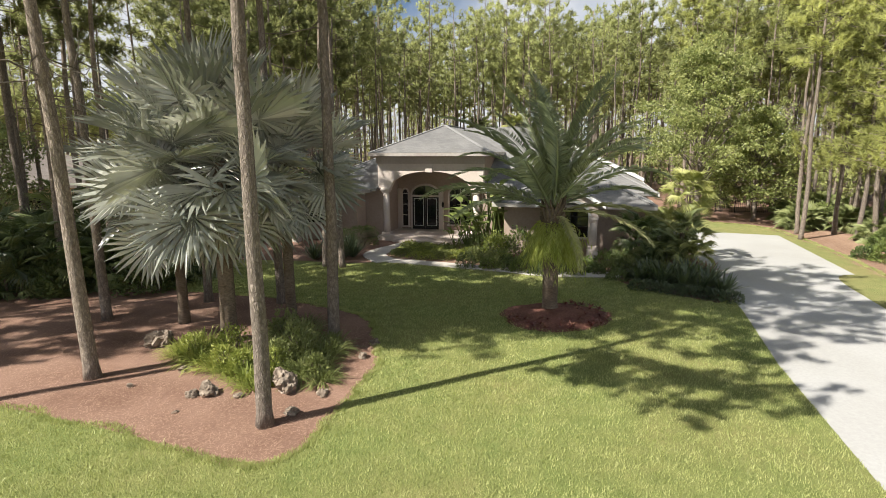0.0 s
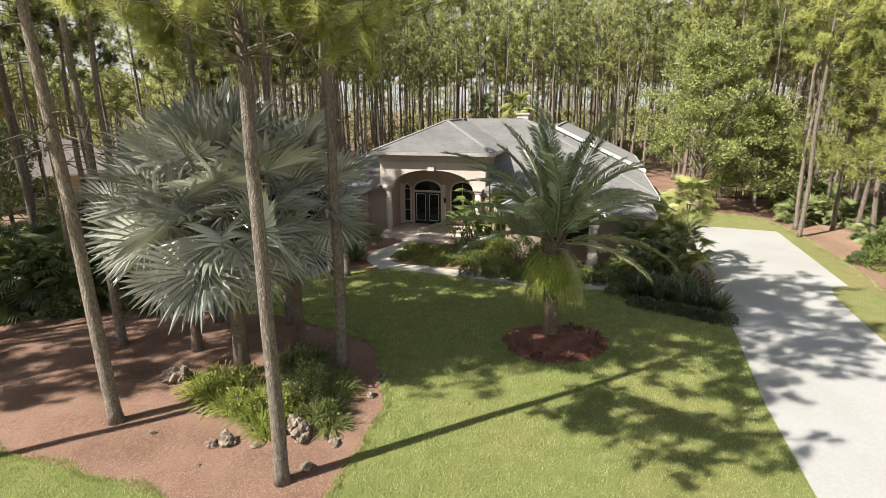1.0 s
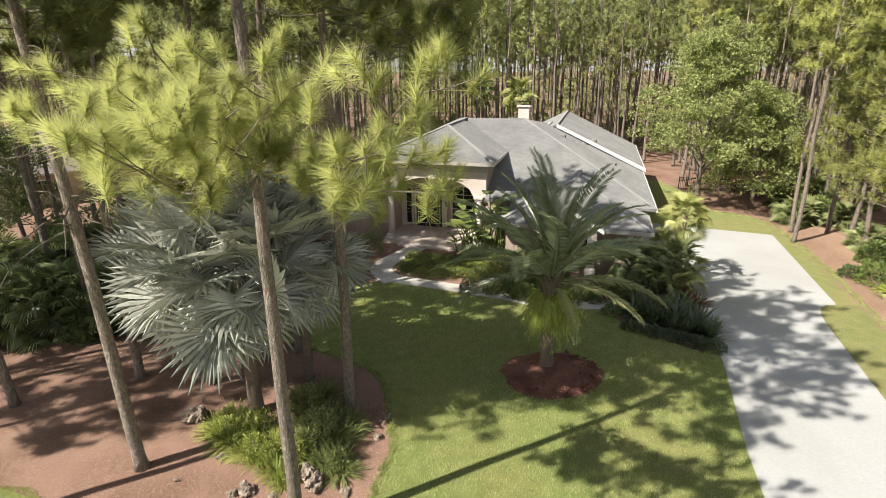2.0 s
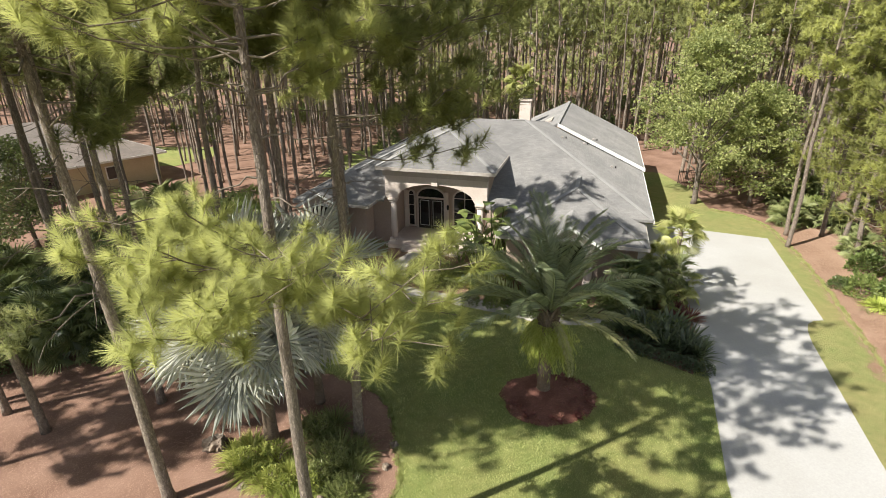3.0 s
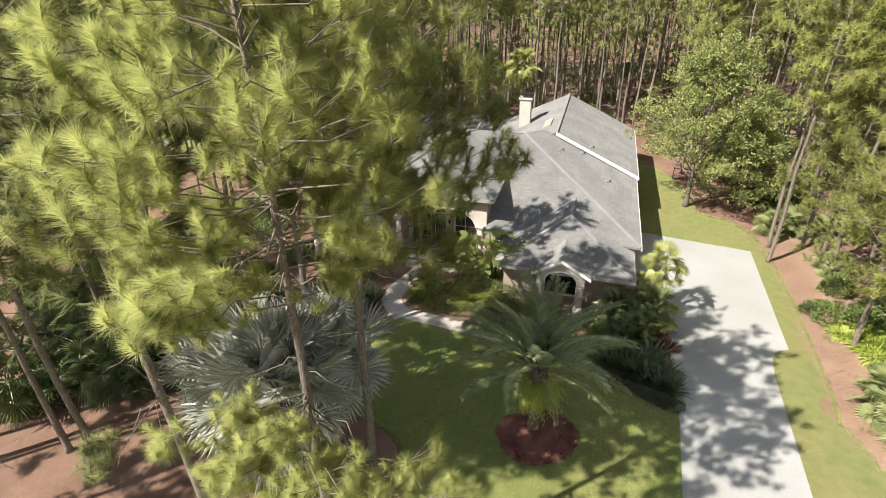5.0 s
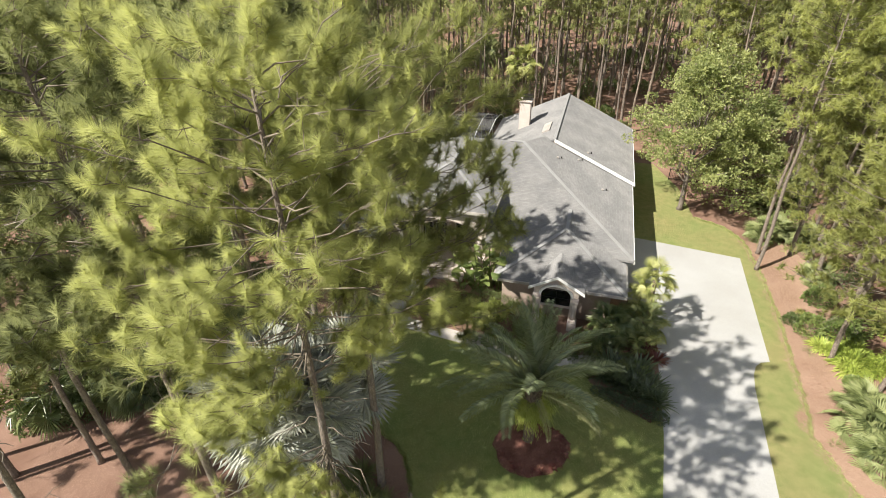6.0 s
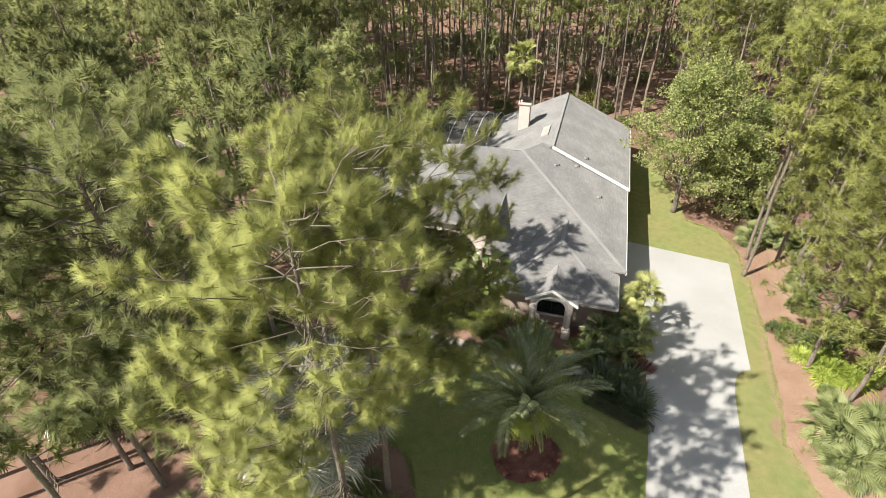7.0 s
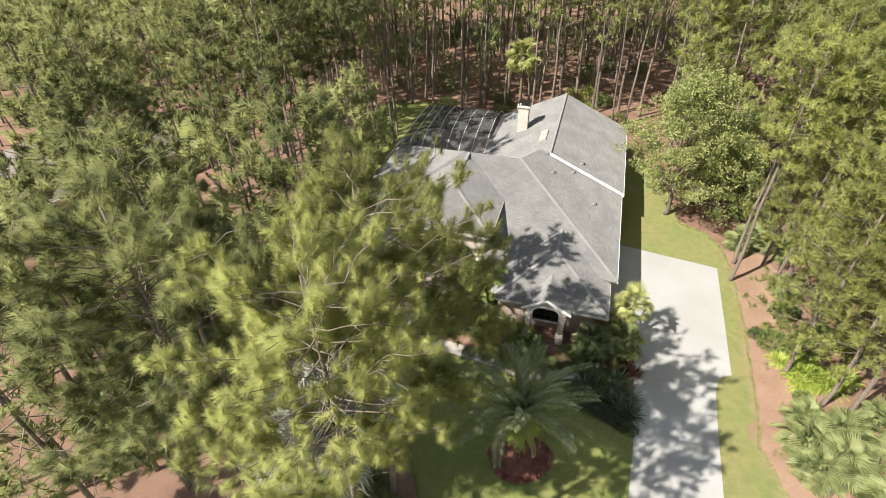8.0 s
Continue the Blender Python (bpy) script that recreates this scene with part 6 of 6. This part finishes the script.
for i, (x, y, a, b, c) in enumerate(((10.0, 27.3, 1.5, 1.1, 1.1), (8.9, 27.0, 1.0, 0.9, 0.9), (11.2, 27.2, 1.4, 1.1, 1.2), (5.2, 27.9, 1.3, 1.0, 0.8), (6.4, 27.2, 1.1, 0.9, 0.7))):
    bush("shrub", x, y, (a, b, c), "rounded green shrub under the garage windows", HEDGE if i % 2 else MIDGREEN, 900, 0.12, 190 + i)
bed = np.random.default_rng(61)
for i in range(34):
    u, v = bed.uniform(-10.0, 0.9), -17.9 - bed.uniform(0, 2.3) - (0.8 if i % 3 == 0 else 0)
    if -6.3 < u < -3.4 and v > -18.6:
        v -= 0.9
    x, y = plan(u, v)
    bush("bed_shrub", x, y, (bed.uniform(0.8, 1.5), bed.uniform(0.8, 1.3), bed.uniform(0.4, 0.95)), "low dark green shrub in the bed before the garage", (HEDGE, MIDGREEN, STRAP)[i % 3], 420, 0.13, 400 + i, "shrubs before the garage")
for i, (x, y, a, b, c) in enumerate(((-5.2, 33.9, 1.8, 1.2, 1.35), (-6.6, 33.6, 1.6, 1.3, 1.2))):
    bush("clipped_hedge", x, y, (a, b, c), "clipped dark hedge beside the porch column", HEDGE, 1400, 0.1, 200 + i, "", 0.8, "hedge", 0, -16)
gr = np.random.default_rng(77)
for i in range(52):
    t = gr.uniform(0, 1)
    x, y = -2.6 + 5.6 * t + gr.normal(0, 0.2), 30.4 - 1.9 * t + gr.uniform(-0.6, 2.6)
    bush("ground_cover", x, y, (gr.uniform(0.9, 1.5), gr.uniform(0.8, 1.2), gr.uniform(0.25, 0.55)), "low olive-green ground cover between path and porch", (LIME, STRAP, LIME, STRAP)[i % 4], 320, 0.11, 220 + i, "ground cover by the porch")
for i, (x, y, s) in enumerate(((-5.9, 29.4, 1.1), (-5.3, 30.2, 1.2), (-6.6, 30.0, 1.1), (-6.1, 31.0, 1.2), (-7.4, 29.6, 1.0))):
    clump("yucca", x, y, 0, "spiky dark green yucca at the bend of the path", "plant", DARKLEAF, 90, 1.3 * s, 0.07, 0.1, 260 + i, 0.15, 1.1, "yuccas by the path")


def paddle_plant(x, y, s, seed):
    """Tall plant with big paddle leaves on long stalks."""
    rng = np.random.default_rng(seed)
    p = thing("paddle_leaf_plant", "tall plant with big glossy paddle leaves beside the porch", "plant", pose(x, y, 0) @ Matrix.Scale(s, 4), "paddle-leaf plants by the porch")
    for i in range(11):
        a, el = rng.uniform(0, 6.28), rng.uniform(0.9, 1.45)
        out = np.array([math.cos(a), math.sin(a), 0])
        h = rng.uniform(1.0, 2.4)
        base = np.array([0, 0, 0.0]) + out * 0.12
        top = base + out * h * math.cos(el) + [0, 0, h * math.sin(el)]
        sh = Shape().tube([base, (base + top) / 2, top], [0.03, 0.025, 0.018], 4, False)
        ln, w = rng.uniform(0.7, 1.05), rng.uniform(0.16, 0.24)
        side = np.array([-out[1], out[0], 0])
        pts, ws = [], []
        for t in np.linspace(0, 1, 6):
            c = top + out * ln * t * (0.55 + 0.3 * t) + np.array([0, 0, ln * (0.75 * t - 0.55 * t * t)])
            k = w * math.sin(math.pi * min(0.98, 0.08 + 0.9 * t)) ** 0.7
            pts += [c - side * k + [0, 0, 0.05 * k], c, c + side * k + [0, 0, 0.05 * k]]
        sh.add(pts, [(3 * i2 + j, 3 * i2 + j + 1, 3 * i2 + j + 4, 3 * i2 + j + 3) for i2 in range(5) for j in (0, 1)])
        part("leaf", sh, MIDGREEN, p)


for i, (x, y, s) in enumerate(((1.6, 33.3, 1.35), (2.4, 33.0, 1.75), (3.0, 33.4, 1.8), (3.7, 33.0, 1.6), (2.0, 32.6, 0.95), (3.4, 32.5, 1.0), (0.8, 32.9, 0.8))):
    paddle_plant(x, y, s, 280 + i)

for i, (x, y, a, c, mat) in enumerate(((3.0, 29.6, 1.7, 1.5, LIME), (4.3, 29.2, 1.9, 1.9, MIDGREEN), (5.6, 28.9, 1.7, 1.6, LIME), (4.9, 28.0, 1.4, 1.1, MIDGREEN), (6.4, 28.2, 1.2, 1.0, MIDGREEN))):
    bush("bed_shrub", x, y, (a, a * 0.9, c), "leafy olive-green shrub in front of the garage wall", mat, 900, 0.15, 970 + i, "tall shrubs before the garage")
for i, (x, y, h) in enumerate(((10.6, 27.4, 1.3), (11.5, 26.6, 1.0), (11.4, 27.9, 1.8), (10.4, 26.3, 0.6))):
    fan_palm("lady_palm", pose(x, y, 0, 0, 0, i * 50) @ Matrix.Scale(0.8, 4), "green clumping palm in the bed beside the garage front", sabal, h, 0.05, 13, SABAL, -40, 75, 580 + i, group="palms at the garage corner")

# right-hand bed: bright shrubs on pine straw
for i, (x, y, a, c, mat, n, lf) in enumerate(((25.8, 27.2, 2.4, 1.5, MIDGREEN, 1300, 0.24), (24.2, 28.0, 2.0, 1.2, MIDGREEN, 1000, 0.2), (23.4, 28.8, 1.2, 0.7, HEDGE, 500, 0.16), (27.6, 28.2, 2.6, 1.8, MIDGREEN, 1500, 0.2), (26.6, 31.0, 2.0, 1.4, MIDGREEN, 1200, 0.2), (23.9, 23.0, 1.0, 0.6, MIDGREEN, 400, 0.2), (29.6, 27.0, 2.4, 1.6, LIME, 1200, 0.26))):
    bush("shrub", x, y, (a, a * 0.9, c), "bushy shrub on the pine straw beside the drive" if mat is not LIME else "bright lime-green shrub with arching pointed leaves on the pine straw", mat, n, lf, 320 + i)
for i, (x, y, n, ln, base) in enumerate(((25.2, 24.9, 520, 1.75, 0.75), (26.3, 24.3, 420, 1.6, 0.7), (24.5, 24.2, 300, 1.2, 0.5), (24.0, 26.2, 260, 1.1, 0.4), (27.9, 24.7, 300, 1.3, 0.5), (25.6, 26.0, 320, 1.5, 0.6))):
    clump("lime_leaf_plant", x, y, 0, "bright lime-green mounded plant with arching pointed leaves", "shrub", BRIGHTLIME, n, ln, 0.085, 0.5, 760 + i, base, 1.2, "lime-green mounds beside the drive")
wr = np.random.default_rng(93)
for i in range(20):
    y = wr.uniform(16.5, 30)
    x = np.interp(y, [16.5, 19.4, 21.5, 26.1, 29.5], [19.5, 19.4, 20.3, 21.8, 22.9]) + wr.uniform(0.9, 2.4)
    clump("weed_tuft", x, y, 0, "thin tuft of pale green grass growing in the straw", "grass", STRAP if i % 2 else LIME, 60, wr.uniform(0.3, 0.6), 0.018, 0.4, 740 + i, 0.25, 0.9, "grass tufts in the straw")
ur = np.random.default_rng(91)
for i in range(46):
    x, y = (ur.uniform(-34, -13), ur.uniform(23, 42)) if i < 22 else (ur.uniform(28, 48), ur.uniform(26, 60)) if i < 36 else (ur.uniform(-8, 24), ur.uniform(66, 76))
    s = ur.uniform(1.6, 3.2)
    bush("understorey_shrub", x, y, (s, s, s * ur.uniform(0.5, 0.85)), "leafy green shrub on the floor of the pine woods", MIDGREEN if i % 3 else HEDGE, 900, 0.2, 340 + i, "shrubs of the woods")

for i in range(44):
    x, y = ur.uniform(-26, 46), ur.uniform(79, 110)
    s = ur.uniform(2.6, 4.6)
    bush("understorey_shrub", x, y, (s, s, s * ur.uniform(0.7, 1.2)), "tall dark green sapling clump deep in the pine woods", THICKET if i % 3 else MIDGREEN, 420, 0.36, 900 + i, "shrubs of the woods")
for i, (x, y, a, c, mat) in enumerate(((17.6, 73.6, 2.6, 2.2, LIME), (19.6, 72.8, 3.0, 2.8, LIME), (21.6, 72.4, 2.4, 1.8, MIDGREEN), (-7.6, 70.6, 3.4, 2.6, HEDGE), (7.6, 72.6, 2.6, 1.8, HEDGE), (1.0, 77.5, 3.2, 5.2, THICKET), (-0.8, 79.0, 2.8, 4.2, THICKET))):
    bush("understorey_shrub", x, y, (a, a, c), "lit yellow-green shrub behind the house" if mat is LIME else "dark rounded shrub at the edge of the back garden", mat, 900, 0.24, 950 + i, "shrubs behind the house")

# fence at the back of the drive
for i in range(7):
    x, y = 23.2 + i * 1.6, 52.0 - i * 0.5
    f = thing("fence_panel", "dark metal fence panel at the edge of the woods", "fence", pose(x, y, 0, 0, 0, -17), "fence panels")
    part("post", Shape().soft_box((-0.04, -0.04, 0), (0.04, 0.04, 1.4), 0.01), DARKMETAL, f)
    part("rail", Shape().box((0.04, -0.02, 0.15), (1.6, 0.02, 0.2)), DARKMETAL, f)
    part("rail", Shape().box((0.04, -0.02, 1.2), (1.6, 0.02, 1.25)), DARKMETAL, f)
    for k in range(9):
        part("slat", Shape().box((0.14 + k * 0.16, -0.012, 0.05), (0.165 + k * 0.16, 0.012, 1.35)), DARKMETAL, f)

# ---- ground texture: grass blades and loose pine straw ----
gr = np.random.default_rng(3)


def scatter_grass():
    n = 270000
    y = 6 + 22 * gr.uniform(0, 1, n) ** 1.35
    x = gr.uniform(-16, 13, n)
    ok = inside(x, y, LAWN_FRONT) & ~inside(x, y, DRIVE) & (np.abs(x) < y * 0.95 + 2)
    x, y = x[ok], y[ok]
    # ragged rim along the bed and the straw strip
    rim = [np.array(LAWN_FRONT[:len(BED_EDGE)]), np.array(LAWN_SIDE[2:11])]
    for line, m in zip(rim, (16000, 14000)):
        q = gr.uniform(0, len(line) - 1.001, m)
        i = q.astype(int)
        p = line[i] + (line[i + 1] - line[i]) * (q - i)[:, None]
        wave = 0.07 * np.sin(p[:, 0] * 3.1 + p[:, 1] * 2.3) + 0.05 * np.sin(p[:, 1] * 7.7)
        p = p + gr.normal(0, 0.07, (m, 2)) + wave[:, None]
        near_rim = np.abs(p[:, 0]) < 30
        x, y = np.append(x, p[near_rim, 0]), np.append(y, p[near_rim, 1])
    k = len(x)
    h = gr.uniform(0.035, 0.085, k)
    a = gr.uniform(0, 6.28, k)
    w = 0.005 + 0.0005 * y
    tip = np.column_stack([x + gr.normal(0, 0.03, k), y + gr.normal(0, 0.03, k), 0.028 + h])
    v = np.stack([np.column_stack([x - np.cos(a) * w, y - np.sin(a) * w, np.full(k, 0.02)]), np.column_stack([x + np.cos(a) * w, y + np.sin(a) * w, np.full(k, 0.02)]), tip], 1).reshape(-1, 3)
    g = part("grass", Shape().add(v, np.arange(3 * k).reshape(-1, 3)), BLADE)
    tagged(g, "short green grass blades of the lawn", "grass", kind="stuff")


scatter_grass()


def scatter_straw():
    n = 100000
    x, y = gr.uniform(-22, -1.5, n), 8.5 + 17 * gr.uniform(0, 1, n) ** 1.2
    ok = ~inside(x, y, LAWN_FRONT)
    x, y = x[ok], y[ok]
    # and over the bed beside the drive, some of it blown on to the grass
    q = gr.integers(0, len(STRIP), 26000)
    x, y = np.append(x, STRIP[q, 0] + np.abs(gr.normal(0, 1.6, 26000)) - 0.25), np.append(y, STRIP[q, 1] + gr.normal(0, 0.15, 26000))
    k = len(x)
    a, ln = gr.uniform(0, 6.28, k), gr.uniform(0.06, 0.16, k) * np.where(x > 0, 1.5, 1.0)
    z = gr.uniform(0.005, 0.05, k)
    d = np.column_stack([np.cos(a), np.sin(a), gr.normal(0, 0.12, k)])
    c = np.column_stack([x, y, z])
    s = np.column_stack([-np.sin(a), np.cos(a), 0 * a]) * np.where(x > 0, 0.012, 0.005)[:, None]
    v = np.stack([c - s, c + s, c + d * ln[:, None]], 1).reshape(-1, 3)
    g = part("loose_pine_straw", Shape().add(v, np.arange(3 * k).reshape(-1, 3)), STRAWBIT)
    tagged(g, "loose fallen pine needles on the bed", "pine straw", kind="stuff")


scatter_straw()
